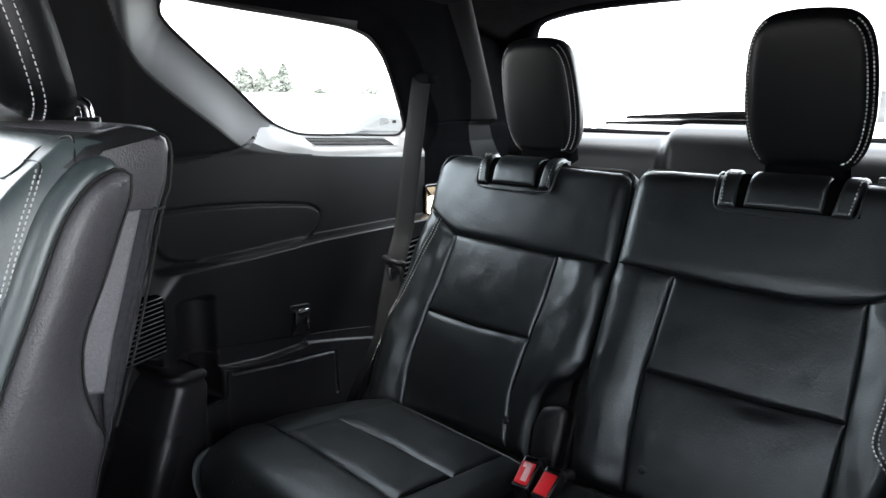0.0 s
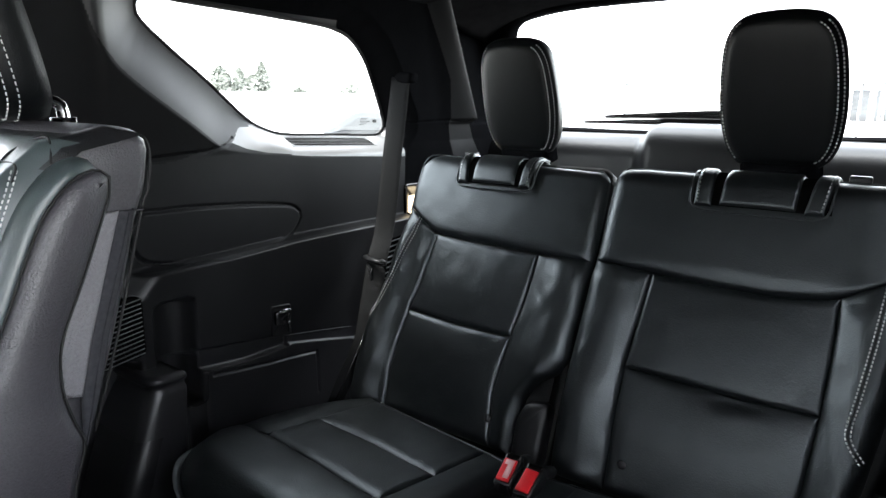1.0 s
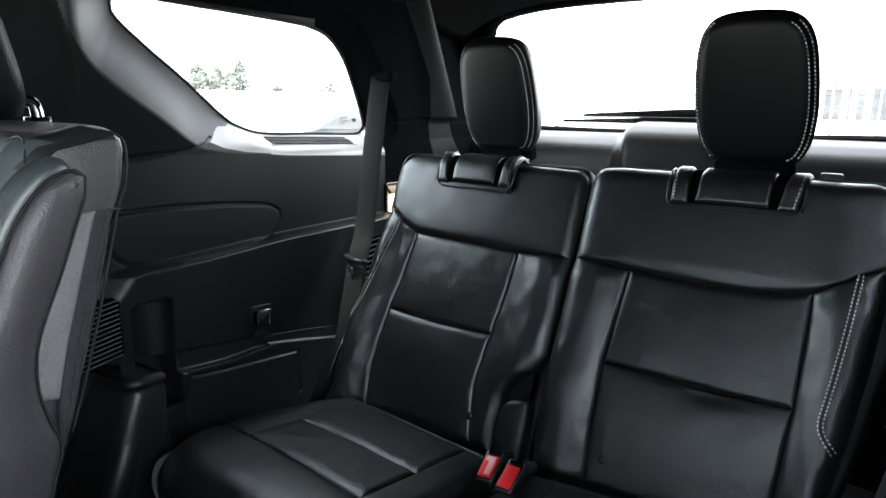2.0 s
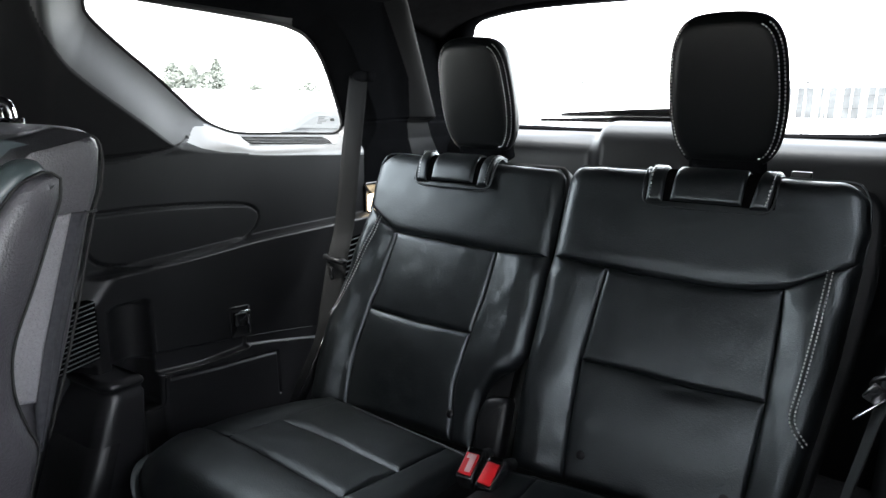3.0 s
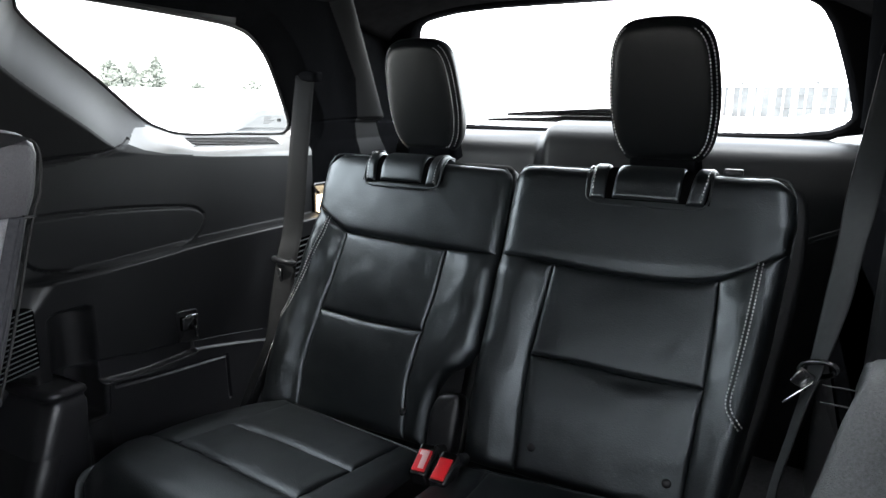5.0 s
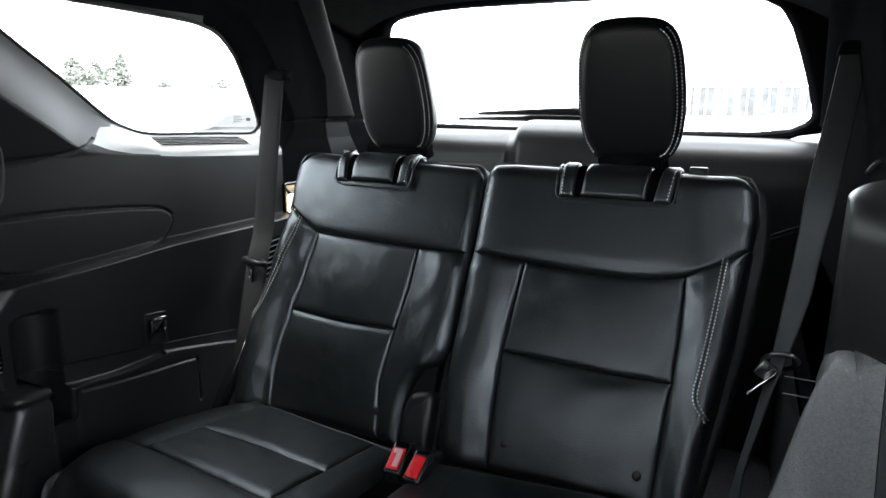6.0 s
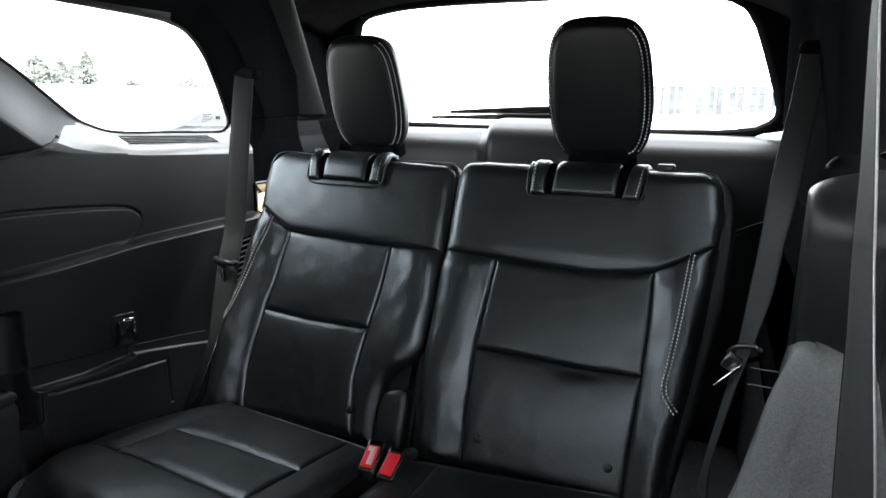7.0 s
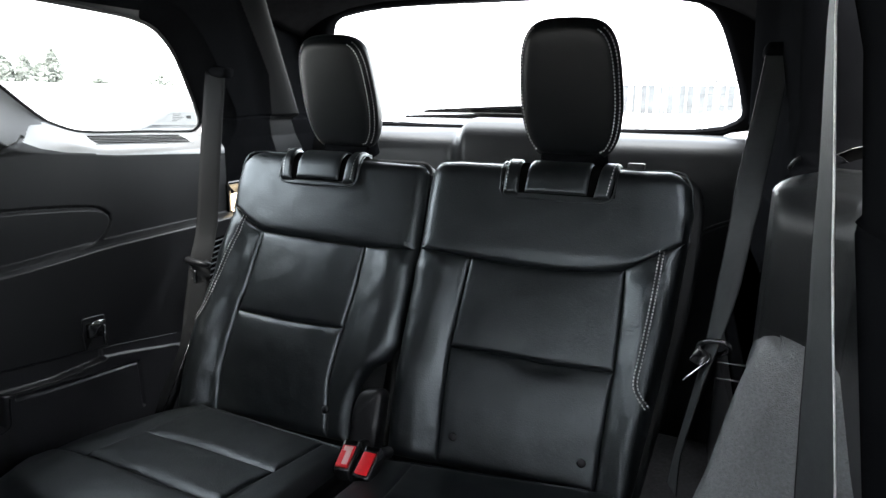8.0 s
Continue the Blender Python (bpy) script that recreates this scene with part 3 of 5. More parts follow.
for sx, nm in ((-1, "door_1"), (1, "door_2")):
    d = tagged(new(nm), "plain dark side of the cabin with open door windows" if sx < 0 else "plain unseen side of the cabin, its open door narrowed to limit light",
               "door", kind="structure")
    a, b = sorted((sx * 0.70, sx * 0.78))
    if sx < 0:
        part("panel", box(a, b, -1.55, -0.56, -0.05, 0.895, 0.01), PLASTIC, d)
        pane = part("pane", box(a + 0.035, a + 0.039, -1.52, -0.56, 0.895, 1.29, 0.0), TINTED, d, "dark tinted door glass", smooth=False)
        pane.visible_shadow = True
        # unseen panel set high to cut light from the front window
        part("front_baffle", box(a, b, -2.45, -1.55, -0.05, 1.02, 0.01), PLASTIC, d)
    else:
        part("panel", box(a, b, -2.45, -1.55, -0.05, 0.96, 0.01), PLASTIC, d)
        # added unseen panels narrow the door opening to hold back light
        part("front_baffle", box(a, b, -1.55, -1.20, 0.74, 1.21, 0.01), PLASTIC, d)
        part("rear_baffle", box(a, b, -0.69, -0.62, 0.75, 1.13, 0.01), PLASTIC, d)
        part("sill", box(a, b, -1.55, -0.62, -0.05, 0.76, 0.01), PLASTIC, d)
    part("header", box(a - (0 if sx < 0 else 0.09), b + (0.09 if sx < 0 else 0), -2.45, -0.56 if sx < 0 else -0.62, 1.29 if sx < 0 else 1.205, 1.34, 0.01), PLASTIC, d)
    part("pillar", box(a, b, -1.62, -1.52, 0.80, 1.27, 0.01), PLASTIC, d)

# ---------------------------------------------------------------- tailgate
tailgate = tagged(new("wall_rear"), "black moulded inside of the closed tailgate", "tailgate", kind="structure")
REAR = [(0, 0.874), (0.30, 0.875), (0.50, 0.879), (0.575, 0.888), (0.618, 0.910), (0.628, 0.940), (0.610, 1.00), (0.580, 1.075), (0.553, 1.135), (0.525, 1.175),
        (0.48, 1.198), (0.40, 1.209), (0.25, 1.216), (0, 1.219)]
REAR = REAR + [(-a, b) for a, b in REAR[-2:0:-1]]


def rear_plane(a, b, n):
    y = 0.95 - 0.85 * (b - 0.9)
    return (a, y - 0.762 * n, b - 0.648 * n)


rl = dense(REAR, 160)
def surround():
    """A frame round the window that dies away towards the sill."""
    base = np.asarray(rl, float)
    keep = np.clip((base[:, 1] - 0.895) / 0.07, 0.0, 1.0)[:, None]
    keep = 0.06 + 0.94 * keep * keep * (3 - 2 * keep)
    vs, fs, n = [], [], len(rl)
    steps = [(0.010, -0.012), (0.004, -0.004), (0.0, 0.004), (-0.012, 0.014), (-0.06, 0.022), (-0.12, 0.016), (-0.2, -0.03)]
    for d, h in steps:
        vs += [rear_plane(a, b, (h if h < 0 else h * float(k[0])) if d > -0.1 else h) for (a, b), k in zip(base + (offset_loop(rl, d) - base) * keep, keep)]
    for k in range(len(steps) - 1):
        fs += [(k * n + i, k * n + (i + 1) % n, (k + 1) * n + (i + 1) % n, (k + 1) * n + i) for i in range(n)]
    return raw(vs, fs)


part("window_surround", surround(), PILLAR_CLOTH, tailgate,
     "black plastic surround of the rear window")
prof = spline([(0.990, 0.873), (0.93, 0.871), (0.87, 0.866), (0.83, 0.852), (0.808, 0.825), (0.798, 0.78), (0.792, 0.68), (0.79, 0.4), (0.79, -0.03)], 60)
TG = []
for x in np.linspace(-0.70, 0.70, 141):
    bump = float(ease(-0.178, -0.118, x) * (1 - ease(0.118, 0.178, x)))
    TG.append([(x, y - bump * 0.045 * float(ease(0.99, 0.9, y)), z + bump * 0.038 * float(ease(0.70, 0.82, z)) * float(ease(0.985, 0.95, y))) for y, z in prof])
part("lower_panel", sheet(TG), TAILGATE, tailgate, "dark moulded panel with a raised wiper motor cover")
w = tagged(new("window_2"), "bright rear window with fine heating lines", "window", kind="structure")
pane = part("pane", raw([rear_plane(a, b, -0.012) for a, b in offset_loop(rl, -0.03)], [tuple(range(len(rl)))]), GLASS, w, "clear glass pane", smooth=False)
pane.visible_shadow = False
for k in range(9):
    z = 0.915 + k * 0.031
    half = 0.60 - 0.28 * (z - 0.93)
    ln = part("heating_line", tube([rear_plane(-half, z, -0.010), rear_plane(half, z, -0.010)], 0.00045, 5), STEEL, w)
    ln.visible_shadow = False

# rear wiper, outside the glass
wiper = thing("rear_wiper", rear_plane(-0.38, 0.90, -0.03), "black rear wiper arm and blade lying low on the glass", "wiper")
part("blade", tube([rear_plane(a, b, -0.028) for a, b in spline([(-0.405, 0.886), (-0.3, 0.889), (-0.1, 0.893), (0.16, 0.894)], 20)], lambda t: 0.0035 + 0.006 * min(1, t * 2), 8), WIPER, wiper)
part("arm", tube([rear_plane(a, b, -0.045) for a, b in spline([(-0.34, 0.893), (-0.18, 0.899), (0.0, 0.904), (0.14, 0.895), (0.2, 0.880)], 20)], lambda t: 0.005 + 0.011 * t ** 0.7, 8), WIPER, wiper)

# ---------------------------------------------------------------- third-row seats
LEAN = (0.403, 0.915)


def seat_plane(sg):
    """Backrest: across, up along its face (bending back over its top), and out of the face."""
    r, hc = 0.036, 0.556

    def conv(s, h, n):
        if h <= hc:
            y, z = -0.0264 + LEAN[0] * h - LEAN[1] * n, 0.30 + LEAN[1] * h + LEAN[0] * n
        else:
            a = min((h - hc) / r, math.pi * 0.75)
            u, o = hc + (r + n) * math.sin(a), (r + n) * math.cos(a) - r
            y, z = -0.0264 + LEAN[0] * u - LEAN[1] * o, 0.30 + LEAN[1] * u + LEAN[0] * o
        return (sg * s, y, z)
    return conv


INNER = [(0.010, 0.0), (0.003, 0.10), (0.003, 0.25), (0.004, 0.40)]
OUTER = [(0.458, 0.0), (0.470, 0.09), (0.486, 0.20), (0.498, 0.30), (0.511, 0.460)]
SEAM_IN = [(0.112, 0.0), (0.108, 0.10), (0.105, 0.218), (0.110, 0.31), (0.117, 0.393)]
SEAM_OUT = [(0.398, 0.0), (0.402, 0.10), (0.408, 0.215), (0.410, 0.31), (0.408, 0.398)]
SEAM_TOP = [(0.004, 0.402), (0.117, 0.393), (0.20, 0.388), (0.30, 0.386), (0.37, 0.391), (0.408, 0.400), (0.455, 0.426), (0.511, 0.460)]
SEAM_MID = [(0.105, 0.218), (0.20, 0.216), (0.30, 0.212), (0.408, 0.215)]
OUTER_WALL_SIDE = [(0.490, 0.0), (0.494, 0.09), (0.486, 0.20), (0.473, 0.30), (0.466, 0.462)]
WALL_SIDE_IN = [(0.128, 0.0), (0.142, 0.11), (0.134, 0.221), (0.123, 0.31), (0.119, 0.396)]
WALL_SIDE_OUT = [(0.392, 0.0), (0.399, 0.09), (0.390, 0.226), (0.377, 0.32), (0.370, 0.404)]
WALL_SIDE_TOP = [(0.004, 0.399), (0.119, 0.396), (0.18, 0.398), (0.25, 0.400), (0.32, 0.402), (0.370, 0.404), (0.412, 0.426), (0.466, 0.462)]
WALL_SIDE_MID = [(0.134, 0.221), (0.20, 0.2195), (0.275, 0.2195), (0.390, 0.226)]
BACK = round_loop([(0.000, -0.02), (0.455, -0.02), (0.490, 0.12), (0.508, 0.30), (0.514, 0.592), (0.006, 0.592), (0.001, 0.30)], [0.02, 0.04, 0.1, 0.1, 0.055, 0.03, 0.1])
BACK_DOOR_SIDE = round_loop([(0.000, -0.02), (0.466, -0.02), (0.490, 0.12), (0.518, 0.29), (0.535, 0.46), (0.527, 0.592), (0.006, 0.592), (0.001, 0.30)], [0.02, 0.04, 0.1, 0.1, 0.08, 0.06, 0.03, 0.1])


def back_form(s, h):
    """The bolsters rise beside the middle of the backrest, and the lumbar swells a little."""
    b = 0.018 * float(ease(0.40, 0.455, s)) * float(ease(0.46, 0.36, h)) + 0.012 * float(ease(0.115, 0.05, s)) * float(ease(0.42, 0.36, h))
    return b + 0.008 * math.exp(-((h - 0.14) / 0.12) ** 2) + 0.004 * float(ease(0.39, 0.42, h))


def sag(s, h):
    """The lower panel has slumped away from its upper seam at one place."""
    return back_form(s, h) - 0.009 * math.exp(-((s - 0.30) / 0.035) ** 2 - ((h - 0.204) / 0.010) ** 2)


def rear_seat(sg, label):
    back_shape = back_form if sg > 0 else (lambda s, h: back_form(s, h) + 0.030 * (s - 0.40))
    seat = thing("car_seat", (sg * 0.26, 0.0, 0.0), label, "car seat", "third row seats")
    cv = seat_plane(sg)
    core = lambda a, b, n: (sg * a, -0.0264 + LEAN[0] * b - LEAN[1] * n, 0.30 + LEAN[1] * b + LEAN[0] * n)
    outer = OUTER if sg > 0 else OUTER_WALL_SIDE
    seam_in, seam_out, crest, seam_mid = (SEAM_IN, SEAM_OUT, SEAM_TOP, SEAM_MID) if sg > 0 else (WALL_SIDE_IN, WALL_SIDE_OUT, WALL_SIDE_TOP, WALL_SIDE_MID)
    rim, rim_h = outer[-1]
    shell = BACK_DOOR_SIDE if sg > 0 else [(max(a, 0.0) * np.interp(b, [0, 0.2, 0.45], [1.03, 0.935, 0.885]), b) for a, b in BACK]

    def mount(name, mesh, mat, text="", to=None):
        if sg < 0:
            mesh.flip_normals()
        return part(name, mesh, mat, to or seat, text)

    part("backrest_core", rings(shell, [(0.03, -0.024), (0.010, -0.022), (0.0, -0.028), (0.0, -0.085), (0.012, -0.105), (0.05, -0.11)],
                                core), BACK_LEATHER, seat, "black leather side and back of the backrest")
    s0 = 3.0 * sg
    mount("top_panel", pillow([(0.004, 0.402), (0.005, 0.50), (0.008, 0.60)], [(rim, rim_h), (rim + 0.004, 0.51), (rim - 0.002, 0.560), (rim - 0.024, 0.60)], crest, [(0.008, 0.60), (rim - 0.024, 0.60)], cv,
                              (0.028, 0.028, 0.011, 0.012), (0.022, 0.022, 0.009, 0.004), 0.003, (46, 34), back_shape, seed=s0), LEATHER, "smooth black leather shoulder panel")
    mount("inner_bolster", pillow(INNER if sg > 0 else [(0.080, 0.0), (0.080, 0.06), (0.074, 0.115), (0.052, 0.152), (0.022, 0.170), (0.004, 0.205), (0.004, 0.40)], seam_in, [(0.010 if sg > 0 else 0.078, 0.0), seam_in[0]], crest[:2], cv,
                                  (0.030, 0.009, 0.02, 0.008), (0.022, 0.007, 0.01, 0.007), 0.006, (30, 54), back_shape, 0.0021, s0 + 1), LEATHER)
    mount("outer_bolster", pillow(seam_out, outer, [seam_out[0], outer[0]], crest[5:], cv,
                                  (0.009, 0.034, 0.02, 0.008), (0.007, 0.026, 0.01, 0.007), 0.006, (30, 54), back_shape, 0.0026, s0 + 2), LEATHER)
    mount("centre_upper_panel", pillow(seam_in[2:], seam_out[2:], seam_mid, crest[1:6], cv,
                                       (0.008, 0.008, 0.010, 0.012), (0.006, 0.006, 0.007, 0.007), 0.007, (46, 36), back_shape, 0.0011, s0 + 3), LEATHER)
    mount("centre_lower_panel", pillow(seam_in[:3], seam_out[:3], [seam_in[0], seam_out[0]], seam_mid, cv,
                                       (0.008, 0.008, 0.02, 0.013), (0.006, 0.006, 0.01, 0.007), 0.006, (46, 36), sag if sg > 0 else back_shape, 0.0012, s0 + 4), LEATHER)
    wl = spline([(0.007, 0.46), (0.008, 0.54), (0.014, 0.580), (0.035, 0.598), (0.12, 0.601), (rim - 0.10, 0.601), (rim - 0.035, 0.596), (rim - 0.006, 0.566), (rim + 0.001, 0.52), (rim - 0.001, 0.45)], 70)
    part("welt", tube([cv(a, b, back_shape(a, b) + 0.001 - 0.020 * (1 - min(1.0, math.hypot(min(a - 0.004, rim + 0.004 - a), 0.0) / 0.02))) for a, b in wl], 0.0016, 6), LEATHER, seat, "thin raised leather welt")
    # twin rows of pale thread on the outer bolster
    st = spline([(0.468, 0.437), (0.461, 0.34), (0.452, 0.25), (0.447, 0.207), (0.452, 0.187), (0.472, 0.162)], 40)
    if sg < 0:
        st = spline([(0.417, 0.434), (0.432, 0.363), (0.447, 0.28), (0.462, 0.22), (0.484, 0.187)], 40)
    lift = lambda a, b, n: cv(a, b, n + back_shape(a, b) + 0.0065 - 0.026 * (1 - math.sqrt(max(0.0, 1 - (1 - min((np.interp(b, [q[1] for q in outer], [q[0] for q in outer]) - a) / 0.034, 1)) ** 2))))
    for off in (-0.0035, 0.0035):
        t = np.gradient(st, axis=0)
        t /= np.linalg.norm(t, axis=1, keepdims=True)
        part("stitching", stitches(st + np.stack([-t[:, 1], t[:, 0]], 1) * off, lift), THREAD, seat, "pale grey double stitching")
    part("stitched_seam", tube([lift(p[0], p[1], 0.0002) for p in st], 0.0009, 6), RUBBER, seat)
    for s in (0.138, 0.372)[:2 if sg > 0 else 1]:
        p = cv(s, 0.055, back_shape(s, 0.055) + 0.001)
        bm = bmesh.new()
        bmesh.ops.create_uvsphere(bm, u_segments=14, v_segments=8, radius=0.0085)
        bm.transform(Matrix.Translation(p) @ Matrix.Rotation(-0.42, 4, "X") @ Matrix.Diagonal((1, 0.45, 1, 1)))
        part("button", bm, PLASTIC, seat, "small round black button")

    p = cv(0.405 if sg > 0 else 0.352, 0.60, 0.0)
    part("release_tab", turned(box(-0.016, 0.016, -0.007, 0.007, -0.01, 0.012, 0.003), Matrix.Translation((p[0], p[1] + 0.012, p[2] + 0.004))), PLASTIC, seat, "small black fold release tab")
    # pad over the headrest posts: a middle tongue between two straps
    c, grow = (0.266, 1.13) if sg > 0 else (0.254, 1.0)
    top = lambda a, b, n: cv(a, b, n + 0.0135)
    for a0, a1, key in ((-0.053, 0.053, "headrest_pad"), (-0.090, -0.063, "headrest_strap"), (0.063, 0.090, "headrest_strap")):
        i0, i1 = c + a0 * grow, c + a1 * grow
        cut = 0.004 if key == "headrest_pad" else 0.0
        lean = (0.016 if a0 > 0 else -0.004) if key == "headrest_strap" else 0.004
        mount(key, pillow([(i0, 0.524 + cut), (i0 + lean, 0.63)], [(i1, 0.524 + cut), (i1 + lean, 0.63)], [(i0, 0.524 + cut), (i1, 0.524 + cut)], [(i0 + lean, 0.63), (i1 + lean, 0.63)], top,
                          (0.006, 0.006, 0.008, 0.01), (0.008, 0.008, 0.010, 0.0), 0.001, (18, 26), None, 0.0006, s0 + 5 + a0), LEATHER, "shiny black leather strap over the backrest edge")
        if key == "headrest_strap":
            m = i0 + 0.007 if a0 < 0 else i1 - 0.007
            part("stitching", stitches([(m + lean * 0.06, 0.53), (m + lean * 0.9, 0.62)], lambda a, b, n: cv(a, b, n + 0.0140)), THREAD, seat)
    # a dark sheet paints the shade in the channels between the straps
    mount("strap_channel_shade", sheet([[cv(a, b, 0.0088) for b in np.linspace(0.527, 0.62, 14)] for a in (c - 0.092 * grow, c + 0.098 * grow)]), SLOT)

    ul = spline([(c - 0.098, 0.612), (c - 0.097, 0.560), (c - 0.094, 0.530), (c - 0.080, 0.519), (c - 0.04, 0.517), (c + 0.04, 0.517), (c + 0.080, 0.519), (c + 0.094, 0.530), (c + 0.097, 0.560), (c + 0.098, 0.612)], 80)
    part("pad_welt", tube([cv(c + (a - c) * grow, b, 0.0085) for a, b in ul], 0.0020, 6), LEATHER, seat, "thin welt round the strap recess")
    # headrest; the one beside the door is raised a notch
    tall, wide, base, mid = (1.036, 1.05, 0.850, 0.272) if sg > 0 else (0.957, 0.965, 0.850, -0.2395)
    half = [(0.060, 0.0), (0.072, 0.010), (0.082, 0.027), (0.0885, 0.048), (0.0930, 0.080), (0.0940, 0.11), (0.0925, 0.15), (0.0885, 0.188), (0.081, 0.214), (0.069, 0.232), (0.052, 0.2425), (0.027, 0.2470)]
    hl = [(c + a, b) for a, b in half] + [(c, 0.248)] + [(c - a, b) for a, b in half[::-1]] + [(c, -0.002)]
    hl = dense([tuple(p) for p in spline(hl + [hl[0]], 90)[:-1]], 96)

    def hd(a, b, n):
        if n > -0.007:
            n += 0.004 * max(0.0, 1 - ((a - c) / 0.095) ** 2) * max(0.0, 1 - ((b - 0.13) / 0.13) ** 2) * float(ease(-0.007, 0.003, n))
        # it leans forward, and a little across
        return (mid - 0.06 * (b - 0.1) + sg * (a - c) * wide, 0.265 - 0.20 * b * tall - 0.98 * n, base + b * tall - 0.20 * n)
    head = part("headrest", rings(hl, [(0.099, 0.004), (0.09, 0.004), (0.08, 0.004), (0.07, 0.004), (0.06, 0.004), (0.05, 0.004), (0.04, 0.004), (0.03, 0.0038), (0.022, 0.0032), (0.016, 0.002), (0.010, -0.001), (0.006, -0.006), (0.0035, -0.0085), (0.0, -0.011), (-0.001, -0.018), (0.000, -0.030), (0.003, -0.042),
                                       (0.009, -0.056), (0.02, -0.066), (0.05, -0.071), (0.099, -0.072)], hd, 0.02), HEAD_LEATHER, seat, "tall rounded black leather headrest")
    for d, n in ((0.012, 0.0012), (0.0045, -0.0062)):
        lp = [tuple(p) for p in offset_loop(hl, d)]
        lp = [p for p in lp if 0.010 < p[1] < 0.236 and abs(p[0] - c) > 0.045]
        for grp in ([p for p in lp if (p[0] - c) * sg > 0], [p for p in lp if (p[0] - c) * sg < 0 and d < 0.01]):
            if not grp:
                continue
            grp.sort(key=lambda p: p[1])
            part("stitching", stitches(grp, lambda a, b, k, n=n: hd(a, b, k + n)), THREAD, head, "pale grey stitching along the edge")
    for s in (-0.045, 0.045):
        part("post", tube([hd(c + s, -0.09, -0.035), hd(c + s, 0.02, -0.035)], 0.006, 12), GLOSS, head)
    part("neck_sleeve", rings(round_loop([(c - 0.062, -0.028), (c + 0.062, -0.028), (c + 0.060, 0.012), (c - 0.060, 0.012)], 0.008), [(0.006, -0.006), (0, -0.012), (0, -0.052), (0.006, -0.058)], hd), PILLAR_CLOTH, seat)

    # cushion: it slopes down towards the backrest
    def cu(s, y, n):
        drop = 0.034 * float(ease(-0.43, -0.535, y)) + 0.016 * float(ease(0.43, 0.53, s))
        return (sg * s, y + 0.148 * n, 0.350 - 0.150 * (y + 0.2) + 0.989 * n - drop)
    edge = [(0.445, -0.02), (0.495, -0.10), (0.525, -0.18), (0.532, -0.25), (0.523, -0.315), (0.512, -0.365), (0.493, -0.415), (0.459, -0.460), (0.40, -0.495), (0.30, -0.518), (0.15, -0.527), (0.022, -0.528)]
    s1 = [(0.022, -0.368), (0.111, -0.357), (0.18, -0.350), (0.253, -0.340), (0.369, -0.326), (0.43, -0.325), (0.523, -0.315)]
    s2 = [(0.100, -0.229), (0.171, -0.221), (0.243, -0.212), (0.322, -0.205), (0.400, -0.207)]
    rear = [(0.090, -0.080), (0.235, -0.060), (0.390, -0.036)]
    mount("cushion_front", pillow([(0.022, -0.528), (0.022, -0.368)], [(0.512, -0.365), (0.523, -0.315)], edge[:4:-1], s1, cu, (0.02, 0.05, 0.06, 0.012), (0.012, 0.03, 0.04, 0.006), 0.004, (50, 26), None, 0.0012, s0), LEATHER)
    mount("cushion_middle", pillow([(0.111, -0.357), (0.100, -0.229)], [(0.405, -0.325), (0.400, -0.207)], s1[1:5] + [(0.405, -0.325)], s2, cu, (0.010, 0.014, 0.022, 0.010), (0.005, 0.0006, 0.010, lambda u: 0.006 * (1 - ease(0.80, 1.0, u))), 0.001, (40, 22), None, 0.001, s0 + 6), LEATHER)
    mount("cushion_rear", pillow([(0.100, -0.229), (0.090, -0.080)], [(0.400, -0.207), (0.390, -0.036)], s2, rear, cu, (0.010, 0.014, 0.022, 0.02), (0.005, 0.0006, lambda u: 0.010 * (1 - ease(0.86, 1.0, u)), 0.014), 0.001, (40, 24), None, 0.001, s0 + 7), LEATHER)
    mount("cushion_inner", pillow([(0.022, -0.368), (0.022, -0.236), (0.025, -0.092)], [(0.111, -0.357), (0.100, -0.229), (0.090, -0.080)], [(0.022, -0.368), (0.111, -0.357)], [(0.025, -0.092), (0.090, -0.080)], cu,
                                  (0.03, 0.010, 0.014, 0.02), (0.02, 0.005, 0.008, 0.014), 0.001, (20, 34), None, 0.001, s0 + 9), LEATHER)
    mount("cushion_side", pillow([(0.405, -0.325), (0.400, -0.207), (0.390, -0.036)], [(0.523, -0.315), (0.532, -0.25), (0.525, -0.18), (0.495, -0.10), (0.445, -0.02)], [(0.405, -0.325), (0.43, -0.325), (0.523, -0.315)], [(0.390, -0.036), (0.445, -0.02)], cu,
                                 (0.014, 0.06, 0.014, 0.02), (0.0006, 0.03, 0.006, 0.012), 0.001, (26, 34), None, 0.001, s0 + 8), LEATHER)
    part("cushion_welt", tube([cu(a, b, -0.006) for a, b in spline([(0.03, -0.094)] + rear, 40)], 0.0022, 8), LEATHER, seat, "thin raised leather welt")
    eo = spline(edge, 60)
    t = np.gradient(eo, axis=0)
    t /= np.linalg.norm(t, axis=1, keepdims=True)
    out = np.stack([-t[:, 1], t[:, 0]], 1) * (-1)
    sk = [[(sg * (p[0] + o[0] * k), p[1] + o[1] * k, cu(p[0], p[1], -0.03)[2] + q) for k, q in ((-0.014, 0.002), (-0.003, -0.001), (0.000, -0.010), (0.000, -0.03), (-0.003, -0.07), (-0.012, -0.12), (-0.03, -0.19))] for p, o in zip(eo, out)]
    me = sheet(sk)
    part("cushion_skirt", me, LEATHER, seat)
    part("cushion_base", box(min(sg * 0.03, sg * 0.46), max(sg * 0.03, sg * 0.46), -0.46, 0.0, 0.02, 0.285, 0.02), PLASTIC, seat)
